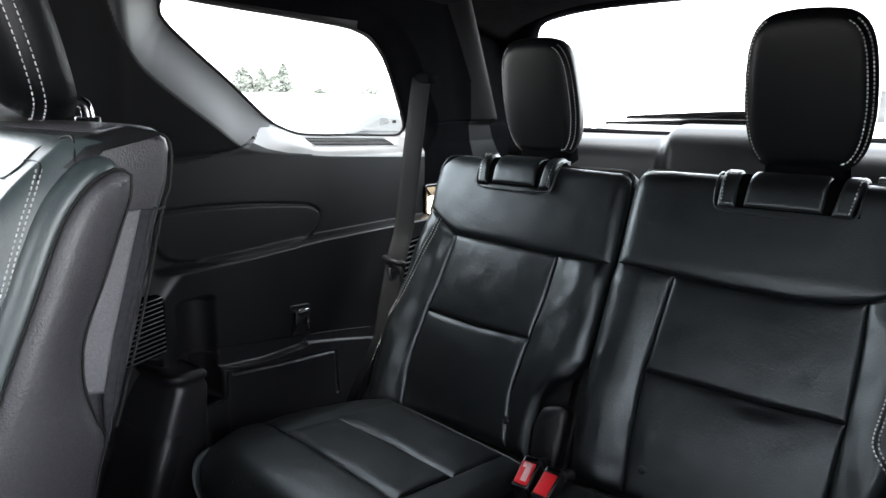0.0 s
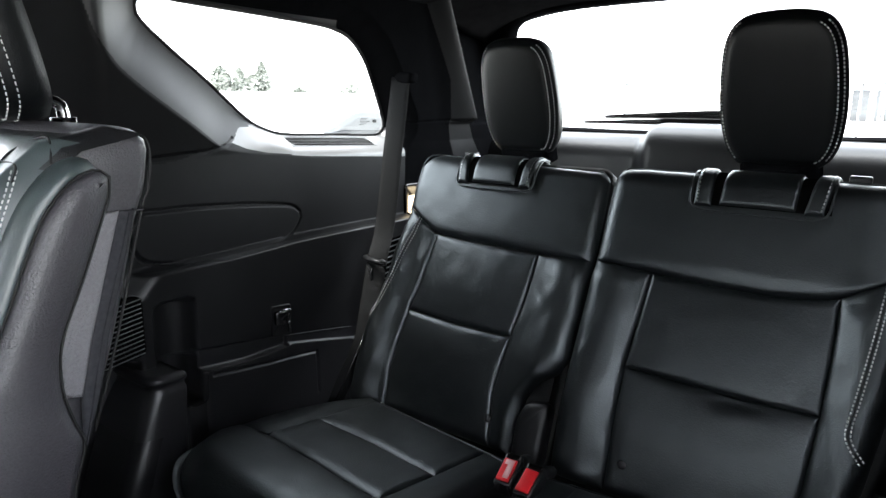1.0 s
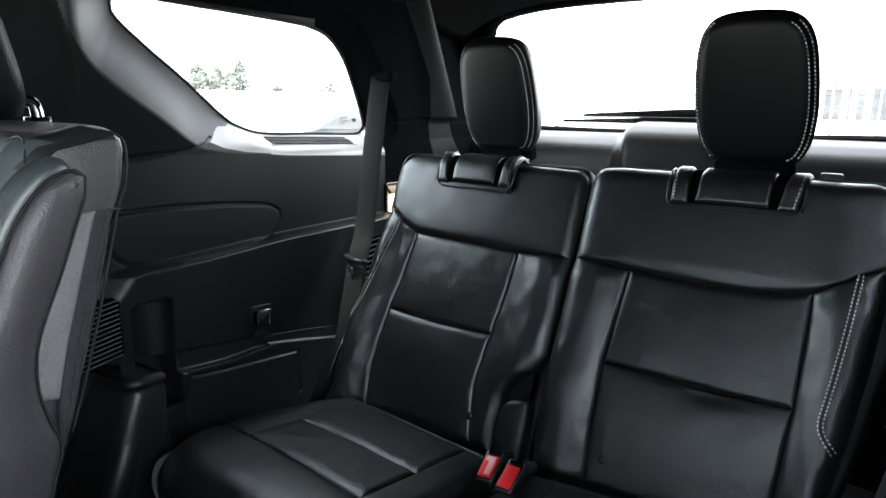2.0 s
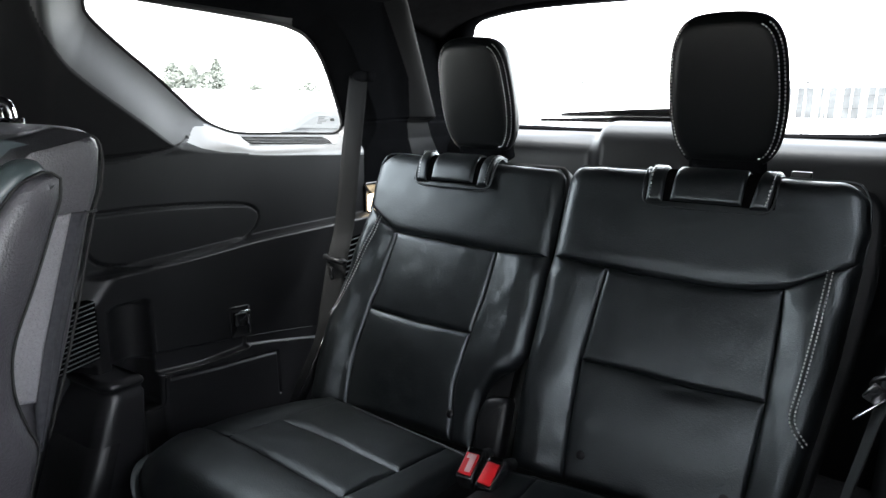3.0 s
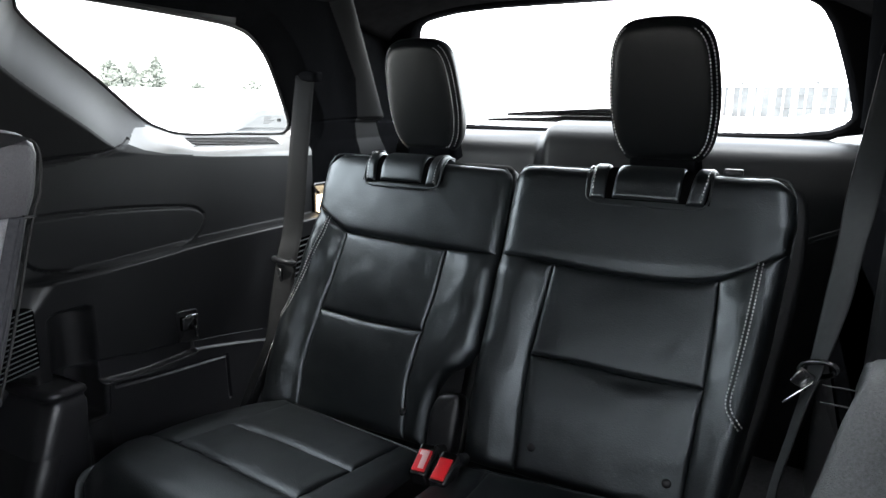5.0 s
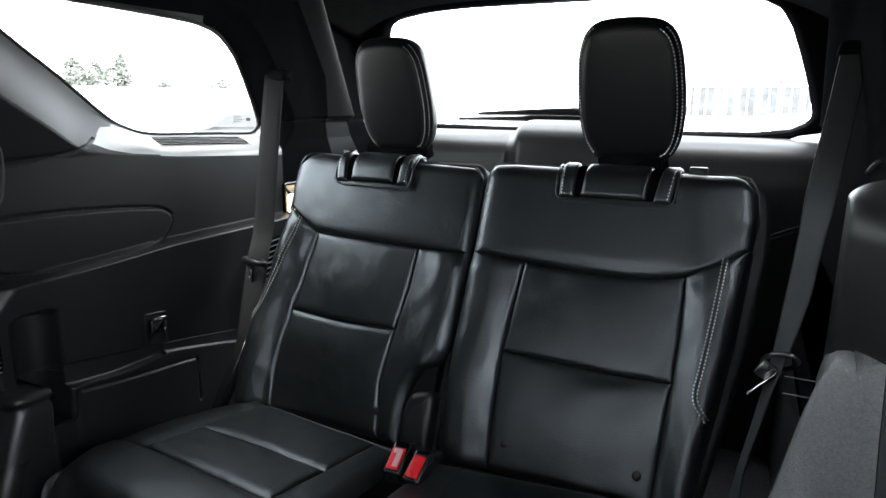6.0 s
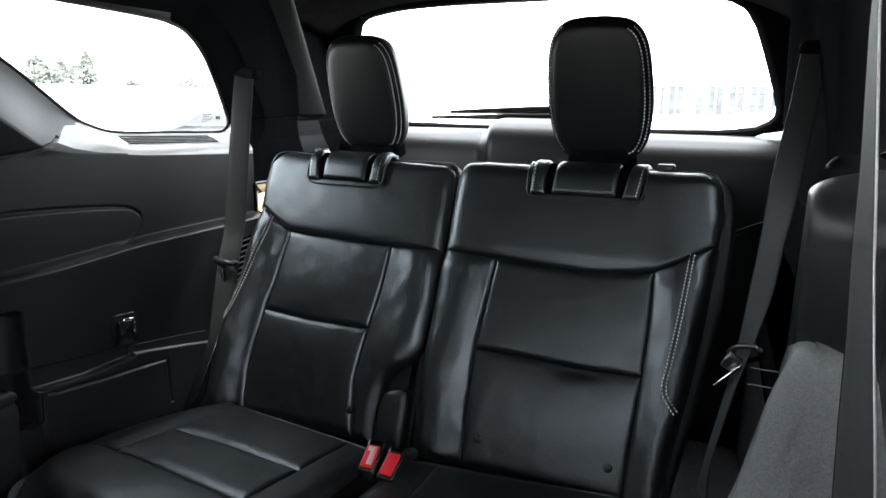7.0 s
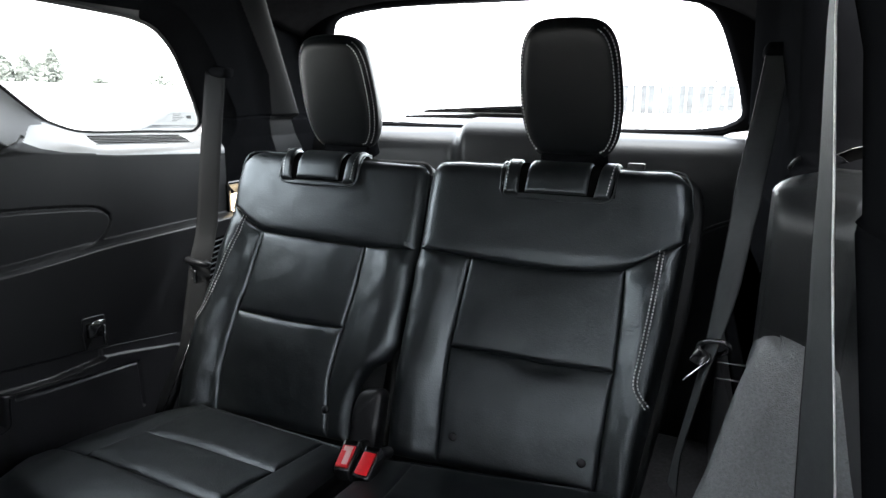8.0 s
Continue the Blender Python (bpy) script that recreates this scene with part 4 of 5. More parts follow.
    if sg < 0:
        part("hinge_cover", rings(round_loop([(0.010, -0.01), (0.070, -0.01), (0.076, 0.075), (0.064, 0.108), (0.014, 0.120)], 0.024), [(0.014, 0.012), (0.006, 0.010), (0.002, 0.006), (0, -0.002), (0, -0.06)], cv), PLASTIC, seat, "black plastic hinge cover beside the buckles")
    return seat


rear_seat(-1, "black leather third-row seat with quilted panels and a plastic hinge cover")
rear_seat(1, "black leather third-row seat with pale stitching beside the open door")

# ---------------------------------------------------------------- fittings of the side walls
def depth_at(y, z):
    at = SURFACE[0].ray_cast(Vector((-0.3, y, z)), Vector((-1, 0, 0)))[0]
    return -at.x if at else float(side_depth(np.array([[y]]), np.array([[z]]))[0, 0])


def slatted(name, y0, y1, z0, z1, count, slant, flat=False):
    """A grille on the side trim; a flat one stands on the most proud part of the trim behind it."""
    least = min(depth_at(y, z) for y in np.linspace(y0, y1, 8) for z in np.linspace(z0, z1, 8))
    deep = lambda y, z: least if flat else depth_at(y, z)
    g = part(name, rings(round_loop([(y0, z0), (y1, z0 + slant), (y1, z1 + slant), (y0, z1)], 0.012, 5), [(0.0, -0.02 if flat else -0.001), (0.0, 0.0015), (0.003, 0.0022), (0.0032, 0.0012)],
                           lambda a, b, n: (-(deep(a, b) - n), a, b)), SLOT, wall_left, "dark slotted grille")
    for k in range(count):
        z = z0 + (z1 - z0) * (k + 0.5) / count
        rise = lambda y: z + slant * (y - y0) / (y1 - y0)
        # pale vinyl puts the slats' highlights into their colour
        part("slat", tube([(-(deep(y, rise(y)) - 0.0035), y, rise(y)) for y in np.linspace(y0 + 0.004, y1 - 0.004, 10)], (z1 - z0) / count * 0.13, 6), ARCH, g)


def ledge_vent():
    """Four long slots, their shade painted as a near-black sheet on the ledge, between thin bars."""
    def at(u, v, n):
        y = -0.004 + 0.284 * u
        z = 0.8735 - 0.037 * (y + 0.004) - 0.0160 * v
        return (-(depth_at(y, z) - n), y, z)
    ends = lambda v: 0.022 * (2 * v - 1) ** 2
    vent = part("ledge_vent", sheet([[at(ends(v) + (1 - 2 * ends(v)) * u, v, 0.0012) for v in np.linspace(0, 1, 9)] for u in np.linspace(0, 1, 50)]), SLOT, wall_left, "dark slotted vent in the ledge")
    for k in range(1, 5):
        v = k / 5
        part("slat", tube([at(ends(v) + (1 - 2 * ends(v)) * u, v, 0.0018) for u in np.linspace(0, 1, 40)], 0.0006, 6), LEDGE, vent)
    ring = [at(-0.012 + 1.024 * u, -0.10, 0.0006) for u in np.linspace(0, 1, 40)] + [at(1.012, v, 0.0006) for v in np.linspace(0.1, 0.9, 6)] + [at(1.012 - 1.024 * u, 1.10, 0.0006) for u in np.linspace(0, 1, 40)] + [at(-0.012, v, 0.0006) for v in np.linspace(0.9, 0.1, 6)]
    part("bezel", tube(ring, 0.0013, 6, True), LEDGE, vent)


ledge_vent()
slatted("low_vent", -0.530, -0.434, 0.498, 0.606, 13, 0.012, True)
slatted("rear_vent", 0.235, 0.40, 0.452, 0.600, 11, 0.012)

# cup column with a rounded corner and a lipped cap
CC = round_loop([(-0.68, -0.392), (-0.68, -0.462), (-0.537, -0.462), (-0.537, -0.392)], [0.004, 0.004, 0.042, 0.006], 10)
part("cup_column", rings(CC, [(0.014, 0.4795), (0.010, 0.4795), (0.004, 0.478), (0.000, 0.474), (-0.001, 0.468), (0.001, 0.464), (0.004, 0.462), (0.004, 0.455), (0.001, 0.450), (0.0, 0.44), (0.0, 0.36), (0.0, 0.25), (0.0, 0.02)],
                         lambda a, b, n: (a + 0.10 * max(0.0, 0.45 - n), b - 0.42 * max(0.0, 0.45 - n) * min(1.0, max(0.0, (-0.372 - b) / 0.06)), n)), ARCH_BLACK, wall_left, "black plastic cup holder column with a lipped cap")
CF = round_loop([(-0.68, -0.30), (-0.68, -0.462), (-0.537, -0.462), (-0.538, -0.390), (-0.584, -0.372), (-0.592, -0.30)], [0.004, 0.004, 0.042, 0.010, 0.010, 0.004], 10)
part("column_foot", rings(CF, [(0.012, 0.381), (0.004, 0.380), (0.0, 0.374), (0.0, 0.30), (0.0, 0.02)],
                          lambda a, b, n: (a + 0.10 * max(0.0, 0.45 - n) * min(1.0, max(0.0, (-0.36 - b) / 0.06)) + 0.001, b - 0.42 * max(0.0, 0.45 - n) * min(1.0, max(0.0, (-0.372 - b) / 0.06)) - 0.001, n)), PLASTIC, wall_left)
part("ledge_bead", tube([(-(depth_at(y, low_line(y) - 0.012) - 0.0005), y, low_line(y) - 0.001) for y in np.linspace(-0.322, 0.12, 30)], 0.0013, 8), PLASTIC, wall_left)
part("shelf_edge", tube([(-(depth_at(y, float(shelf_line(y)) - 0.006) - 0.0004), y, float(shelf_line(y)) - 0.001) for y in np.linspace(-0.320, 0.11, 40)], 0.0012, 8), PLASTIC, wall_left)
# bright rim of the slot beside it, and the edge of the low door
sx = lambda y, z: (-(depth_at(max(y, -0.316), min(z, 0.44)) - 0.0012), y, z)
part("slot_rim", tube([sx(y, z) for y, z in spline([(-0.365, 0.384), (-0.352, 0.377), (-0.335, 0.378), (-0.325, 0.386), (-0.322, 0.42), (-0.320, 0.434)], 40)], 0.0016, 6), PLASTIC_SOFT, wall_left)

# folding bag hook in a recessed square
hx = depth_at(-0.11, 0.48)
part("hook_recess", rings(round_loop([(-0.142, 0.448), (-0.080, 0.440), (-0.080, 0.512), (-0.142, 0.520)], 0.008), [(0.0, -0.001), (0.0, 0.0015), (0.003, 0.002), (0.004, 0.001)], lambda a, b, n: (-(depth_at(a, b) - n), a, b)), PLASTIC, wall_left)
hook = part("bag_hook", rings(round_loop([(-0.132, 0.475), (-0.098, 0.470), (-0.098, 0.502), (-0.132, 0.506)], 0.005), [(0.003, 0.013), (0, 0.010), (0, 0.0)], lambda a, b, n: (-(hx - n), a, b)), GLOSS, wall_left, "small folding bag hook with a bright top")
part("hook_bar", tube(spline([(-(hx - 0.016), -0.128, 0.509), (-(hx - 0.018), -0.112, 0.508), (-(hx - 0.014), -0.094, 0.504)], 10), 0.0028, 8), CHROME, hook)
part("hook_tip", tube(spline([(-(hx - 0.012), -0.098, 0.496), (-(hx - 0.020), -0.104, 0.476), (-(hx - 0.012), -0.096, 0.455)], 12), 0.004, 8), GLOSS, hook)

# cargo lamp behind the backrest
lampx = depth_at(0.42, 0.69)
part("lamp_bezel", rings(round_loop([(0.366, 0.642), (0.462, 0.642), (0.462, 0.738), (0.366, 0.738)], 0.010), [(0.0, -0.002), (0.0, 0.004), (0.003, 0.006), (0.008, 0.006), (0.010, 0.002)], lambda a, b, n: (-(lampx - n), a, b)), GLOSS, wall_left)
lens = bpy.data.materials.new("lit_cargo_lamp")
lens.use_nodes = True
lens.node_tree.nodes["Principled BSDF"].inputs["Base Color"].default_value = (0.8, 0.7, 0.5, 1)
lens.node_tree.nodes["Principled BSDF"].inputs["Emission Color"].default_value = (1.0, 0.80, 0.52, 1)
lens.node_tree.nodes["Principled BSDF"].inputs["Emission Strength"].default_value = 0.25
part("lamp_lens", rings(round_loop([(0.382, 0.652), (0.450, 0.652), (0.450, 0.704), (0.382, 0.704)], 0.008), [(0.002, 0.010), (0, 0.008), (0, 0.0)], lambda a, b, n: (-(lampx - n), a, b)), lens, wall_left, "small lit cream lamp lens")

# sloping wheel arch cover beside the open door
ED = spline([(0.609, -0.02, 0.630), (0.607, -0.06, 0.640), (0.600, -0.10, 0.636), (0.580, -0.15, 0.603), (0.550, -0.245, 0.540), (0.531, -0.30, 0.510), (0.500, -0.42, 0.445), (0.480, -0.52, 0.40)], 110)
RP = []
for x, y, z in ED:
    row = [(0.72, y, z + 0.030), (0.68, y, z + 0.016), (0.66, y, z + 0.012), (0.635, y, z + 0.010), (x + 0.045, y, z + 0.009), (x + 0.024, y, z + 0.006), (x + 0.012, y, z + 0.0), (x + 0.004, y, z - 0.010), (x, y, z - 0.026)]
    for q in np.linspace(0.04, 1, 9):
        row.append((x - 0.004 + 0.01 * q, y, (z - 0.026) * (1 - q) + 0.02 * q))
    RP.append(row)
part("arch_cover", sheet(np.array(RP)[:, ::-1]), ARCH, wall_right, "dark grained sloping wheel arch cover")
# two raised edges of the tailgate pocket
for dz in (0.0, -0.011):
    part("pocket_edge", tube([(0.545, 0.787, 0.631 + dz), (0.580, 0.787, 0.648 + dz), (0.617, 0.787, 0.665 + dz), (0.640, 0.787, 0.672 + dz)], 0.0022, 6), PLASTIC, tailgate)
# pillar beside the open door
CP = round_loop([(0.634, -0.40), (0.66, -0.36), (0.74, -0.36), (0.74, -0.60), (0.66, -0.60), (0.632, -0.47)], [0.02, 0.02, 0.01, 0.01, 0.04, 0.05])
part("door_pillar", rings(CP, [(0.004, 0.862), (0.0, 0.868), (0.0, 1.0), (0.004, 1.1), (0.01, 1.25)], lambda a, b, n: (a - 0.25 * max(n - 0.93, 0), b, n)), PILLAR_CLOTH, wall_right, "black pillar moulding beside the open door")
part("pillar_foot", rings(CP, [(0.006, 0.02), (0.006, 0.40), (0.006, 0.70), (0.006, 0.852), (0.004, 0.860), (0.0, 0.864)], lambda a, b, n: (a + 0.001 + 0.16 * (0.864 - n), b, n)), PILLAR_CLOTH, wall_right)
part("panel_rim", tube(spline([(0.630, 0.0, 0.871), (0.642, 0.03, 0.880), (0.668, 0.07, 0.891), (0.698, 0.10, 0.899), (0.731, 0.12, 0.905)], 30), 0.0030, 8), PLASTIC_SOFT, wall_right, "rounded black rim behind the panel top")
LV = [(0.685, 0.0, 0.891), (0.693, 0.0, 0.895), (0.706, 0.0, 0.901), (0.722, 0.0, 0.905)]
LW = [(0.685, 0.0, 0.891), (0.692, 0.0, 0.888), (0.704, 0.0, 0.880), (0.722, 0.0, 0.877)]
lever = part("fold_lever", sheet([spline(LV, 16), [(a, b + 0.002, c) for a, b, c in (spline(LV, 16) + spline(LW, 16)) / 2], spline(LW, 16)]), SLOT, wall_right, "small black fold lever in a recess")
for ln in (LV, LW):
    part("lever_edge", tube(spline(ln, 16), 0.0009, 6), GLOSS, lever)
for z in (0.578, 0.552):
    part("bracket_rib", box(0.565, 0.61, -0.032, -0.028, z - 0.0005, z + 0.0005, 0.0003), STEEL, wall_right)

# ---------------------------------------------------------------- seat belts
def belt(label, pts, wides, n=70, width=0.047, edge=None, cloth=WEBBING):
    p = spline(pts, n)
    d = np.r_[0, np.cumsum(np.linalg.norm(np.diff(np.asarray(pts, float), axis=0), axis=1))]
    q = np.asarray(wides, float)
    w = np.stack([np.interp(np.linspace(0, d[-1], n), d, q[:, k]) for k in range(3)], 1)
    e = thing("seat_belt", pts[-1], label, "seat belt")
    part("webbing", ribbon(p, w, width), cloth, e, "dark grey woven belt webbing")
    for sgn in (-1, 1):
        q = w / np.linalg.norm(w, axis=1, keepdims=True)
        part("selvedge", tube(p + q * (sgn * width * 0.49), 0.0011, 6), edge if edge and sgn > 0 else WEBBING, e)
    return e


lb = belt("dark grey third-row belt hanging slack past its tongue", [(-0.622, 0.315, 1.020), (-0.592, 0.245, 0.835), (-0.563, 0.180, 0.660), (-0.541, 0.130, 0.594), (-0.515, 0.07, 0.49), (-0.500, 0.030, 0.415), (-0.522, -0.01, 0.33), (-0.540, -0.04, 0.25)],
          [(0.9, 0.45, 0), (0.82, 0.57, 0), (0.75, 0.67, 0), (0.75, 0.67, 0), (0.8, 0.6, 0), (0.8, 0.6, 0), (0.6, 0.7, 0.3), (0.4, 0.7, 0.4)])
part("guide", rings(round_loop([(-0.652, 1.005), (-0.588, 1.005), (-0.584, 1.030), (-0.650, 1.034)], 0.010), [(0.004, 0.012), (0, 0.006), (0, -0.02)], lambda a, b, n: (a, 0.318 - n, b)), PILLAR_CLOTH, lb, "black plastic belt guide")
part("stop_ring", tube([(-0.544 + 0.036 * math.cos(t), 0.120 - 0.016 * math.sin(t) - 0.3 * 0.036 * math.cos(t), 0.585 + 0.004 * math.sin(t)) for t in np.linspace(0, 2 * math.pi, 28, endpoint=False)], 0.0070, 8, True), PLASTIC, lb)
tg = part("tongue", turned(box(-0.016, 0.016, -0.004, 0.004, -0.045, 0.0, 0.003), Matrix.Translation((-0.545, 0.102, 0.572)) @ Matrix.Rotation(-0.4, 4, "Z")), GLOSS, lb, "black belt tongue with a metal slot")
part("metal_slot", turned(box(-0.009, 0.009, -0.0055, -0.0035, -0.032, -0.018, 0.001), Matrix.Translation((-0.545, 0.102, 0.572)) @ Matrix.Rotation(-0.4, 4, "Z")), CHROME, tg)
part("anchor_strap", ribbon([(-0.500, 0.03, 0.43), (-0.520, 0.0, 0.35), (-0.545, -0.035, 0.26)], [(0.75, -0.6, 0.1)] * 3, 0.02, 0.003), GLOSS, lb)

rb = belt("dark grey third-row belt stretched to its tongue beside the open door", [(0.637, 0.378, 1.062), (0.618, 0.275, 0.943), (0.6005, 0.183, 0.850), (0.585, 0.09, 0.768), (0.572, 0.02, 0.691), (0.556, -0.025, 0.610), (0.543, -0.06, 0.560), (0.533, -0.085, 0.516), (0.522, -0.10, 0.457), (0.518, -0.11, 0.40)],
          [(1, 0, 0), (1, 0, 0), (1, -0.1, 0), (0.75, -0.65, 0), (0.68, -0.73, 0), (0.34, -0.94, 0), (0.18, -0.98, 0.1), (0.13, -0.99, 0.1), (0.13, -0.99, 0.1), (0.3, -0.9, 0.1)], width=0.0425, cloth=WEBBING_LIT)
part("guide", rings(round_loop([(0.609, 1.045), (0.681, 1.045), (0.677, 1.072), (0.613, 1.072)], 0.010), [(0.004, 0.010), (0, 0.004), (0, -0.03)], lambda a, b, n: (a, 0.372 - n, b)), PILLAR_CLOTH, rb)
part("stop_ring", tube([(0.557 + 0.021 * math.cos(t), -0.032 - 0.010 * math.sin(t) - 0.5 * 0.021 * math.cos(t), 0.600 + 0.015 * math.sin(t) + 0.006 * math.cos(t)) for t in np.linspace(0, 2 * math.pi, 28, endpoint=False)], 0.0042, 8, True), GLOSS, rb)
tg = part("tongue", turned(box(-0.014, 0.012, -0.004, 0.004, -0.026, 0.0, 0.003), Matrix.Translation((0.548, -0.045, 0.598)) @ Matrix.Rotation(0.5, 4, "Y")), GLOSS, rb, "black belt tongue with a chrome blade")
part("metal_blade", turned(box(-0.010, 0.010, -0.0013, 0.0013, -0.050, 0.0, 0.001), Matrix.Translation((0.553, -0.052, 0.590)) @ Matrix.Rotation(0.72, 4, "Y") @ Matrix.Rotation(1.35, 4, "Z")), CHROME, tg)

belt("dark grey second-row belt hanging straight and twisted from the door pillar", [(0.586, -0.41, 1.20), (0.591, -0.41, 1.046), (0.595, -0.41, 0.995), (0.604, -0.41, 0.905), (0.610, -0.41, 0.833), (0.618, -0.41, 0.758), (0.626, -0.41, 0.678), (0.633, -0.41, 0.606), (0.645, -0.41, 0.45)],
          [(-0.12, -1.0, 0), (-0.07, -1.0, 0), (-0.03, -1.0, 0), (0.06, -0.99, 0), (0.17, -0.98, 0), (0.27, -0.96, 0), (0.445, -0.895, 0), (0.55, -0.835, 0), (0.60, -0.80, 0)], 90, edge=THREAD, cloth=WEBBING_LIT)

# buckles between the two cushions
def buckle(x, y, z, turn, printed):
    e = thing("seat_belt_buckle", (x, y, z - 0.02), "black seat belt buckle with a bright red release button", "buckle", "buckles between the rear seats")
    m = Matrix.Translation((x, y, z)) @ Matrix.Rotation(radians(turn), 4, "Z") @ Matrix.Rotation(radians(24), 4, "X")
    part("body", turned(box(-0.0160, 0.0160, -0.027, 0.036, -0.030, 0.002, 0.005, 3), m), GLOSS, e)
    rb = part("release_button", turned(box(-0.0118, 0.0118, -0.0215, 0.0215, -0.004, 0.0050, 0.0022, 3), m), RED, e, "bright red plastic release button")
    if printed:
        part("printed_bar", turned(box(-0.0015, 0.0085, -0.017, 0.0185, 0.0046, 0.0054, 0.0002, 1), m), PINK, rb, "pale printed bar")
        part("printed_flag", turned(box(-0.0075, -0.0010, 0.009, 0.0185, 0.0046, 0.0054, 0.0002, 1), m), PINK, rb, "pale printed bar")
    part("slot", turned(box(-0.011, 0.011, 0.025, 0.032, -0.004, 0.0030, 0.0006, 1), m), SLOT, e)
    part("stalk", tube([m @ Vector((0, 0.03, -0.018)), m @ Vector((0, 0.07, -0.06))], 0.011, 10), PLASTIC, e)
    return e


buckle(0.0007, -0.1651, 0.366, 6.2, True)
buckle(0.0425, -0.1726, 0.366, 1.0, False)


# ---------------------------------------------------------------- second-row seat
def second_row_seat():
    e = thing("car_seat", (-0.36, -0.80, 0.0), "black leather second-row seat with a charcoal grained side and grey back", "car seat")
    xp = lambda x0: (lambda a, b, n: (x0 + n, a, b))
    # side bolster with its welt
    bol = [(-0.711, 0.885), (-0.726, 0.897), (-0.745, 0.895), (-0.764, 0.880), (-0.785, 0.851), (-0.815, 0.785), (-0.838, 0.735), (-0.868, 0.660), (-0.905, 0.55), (-0.945, 0.42), (-0.80, 0.38),
           (-0.785, 0.50), (-0.771, 0.60), (-0.757, 0.645), (-0.764, 0.672), (-0.770, 0.707), (-0.765, 0.747), (-0.741, 0.800), (-0.722, 0.845), (-0.713, 0.867)]
    lp = dense([tuple(p) for p in spline(bol + [bol[0]], 130)[:-1]], 130)
    def swell(a, b, n):
        back = float(np.interp(b, [0.42, 0.5, 0.645, 0.70, 0.747, 0.80, 0.885], [-0.79, -0.785, -0.757, -0.770, -0.765, -0.741, -0.712]))
        return (-0.092 + n - 0.011 * (1 - float(ease(0.0, 0.035, back - a))), a, b)
    # the seam of the side panel lies back from the rounded front edge
    base = np.asarray(lp, float)
    mid = np.interp(base[:, 1], [0.38, 0.55, 0.66, 0.735, 0.80, 0.85, 0.89], [-0.86, -0.835, -0.81, -0.795, -0.772, -0.748, -0.722])
    ahead = np.asarray(ease(-0.010, 0.012, mid - base[:, 0]))[:, None]
    lp_side = [tuple(p) for p in base + ahead * (np.asarray(offset_loop(lp, 0.0075), float) - base)]
    lp_front = [tuple(p) for p in base + ahead * (np.asarray(offset_loop(lp, -0.0050), float) - base)]
    part("side_bolster", rings(lp_side, [(0.014, 0.0068), (0.009, 0.005), (0.004, 0.002), (0.001, -0.002), (0.001, -0.008)], swell, 0.03), LEATHER_SIDE, e, "charcoal grained leather side panel")
    part("bolster_front", rings(lp_front, [(0.016, -0.004), (0.011, -0.0022), (0.007, -0.003), (0.003, -0.006), (0.0, -0.012), (-0.001, -0.022), (0.002, -0.035), (0.008, -0.050), (0.012, -0.13)], swell, 0.03), LEATHER_FRONT, e, "leather front of the bolster, toned teal-grey for window light")
    part("welt", tube([swell(a, b, -0.0015) for a, b in lp_side], 0.0013, 6, True), RUBBER, e)
    # inner back: front cushion surface
    P = []
    for x in np.r_[np.linspace(-0.60, -0.17, 34), np.linspace(-0.165, -0.113, 27)]:
        row = []
        for h in np.linspace(0, 1, 40):
            y0, z0 = np.interp(h, [0, 0.35, 0.7, 0.9, 1], [-0.95, -0.868, -0.800, -0.752, -0.70]), np.interp(h, [0, 0.35, 0.7, 0.9, 1], [0.40, 0.66, 0.84, 0.915, 0.928])
            s = abs(x + 0.36) / 0.26
            f = 0.025 * float(ease(0.55, 0.85, s)) * (1 - float(ease(0.75, 0.95, h))) - 0.05 * float(ease(0.88, 1.0, s))
            seam = 0.006 * math.exp(-((s - 0.62) / 0.02) ** 2) * (1 if h < 0.85 else 0)
            row.append((x, y0 - f * 0.9 + seam, z0 + f * 0.25))
        P.append(row)
    corner = [row for row in P if row[0][0] > -0.1195]
    part("backrest_front", sheet([row[:37] for row in P[:len(P) - len(corner) + 1]]), LEATHER_FRONT, e, "smooth leather backrest, toned teal-grey for window light")
    part("bolster_face", sheet([row[:34] for row in corner]), LEATHER_FRONT, e, "smooth leather backrest, toned teal-grey for window light")
    part("backrest_shoulder", sheet([row[36:] for row in P[:len(P) - len(corner) + 1]]), LEATHER_MID, e, "black leather top of the backrest")
    part("shoulder_corner", sheet([row[33:] for row in corner]), LEATHER_MID, e, "black leather top of the backrest")
    part("panel_seam", tube(spline([(-0.219, -0.776, 0.879), (-0.170, -0.787, 0.885), (-0.152, -0.781, 0.895), (-0.160, -0.766, 0.906), (-0.150, -0.750, 0.9165), (-0.129, -0.747, 0.918), (-0.117, -0.752, 0.898)], 50), 0.0011, 6), RUBBER, e)
    part("panel_seam", tube(spline([(-0.158, -0.776, 0.899), (-0.138, -0.775, 0.899), (-0.125, -0.776, 0.896), (-0.1215, -0.781, 0.884)], 30), 0.0010, 6), RUBBER, e)
    # shell of the back, seen from the side
    sh = [(-0.656, 0.905), (-0.662, 0.920), (-0.690, 0.9255), (-0.715, 0.9245), (-0.738, 0.90), (-0.772, 0.80), (-0.825, 0.62), (-0.875, 0.42), (-0.815, 0.40), (-0.775, 0.52), (-0.749, 0.615), (-0.737, 0.642), (-0.707, 0.725), (-0.685, 0.80), (-0.673, 0.842), (-0.662, 0.870)]
    lp2 = dense([tuple(p) for p in spline(sh + [sh[0]], 120)[:-1]], 120)
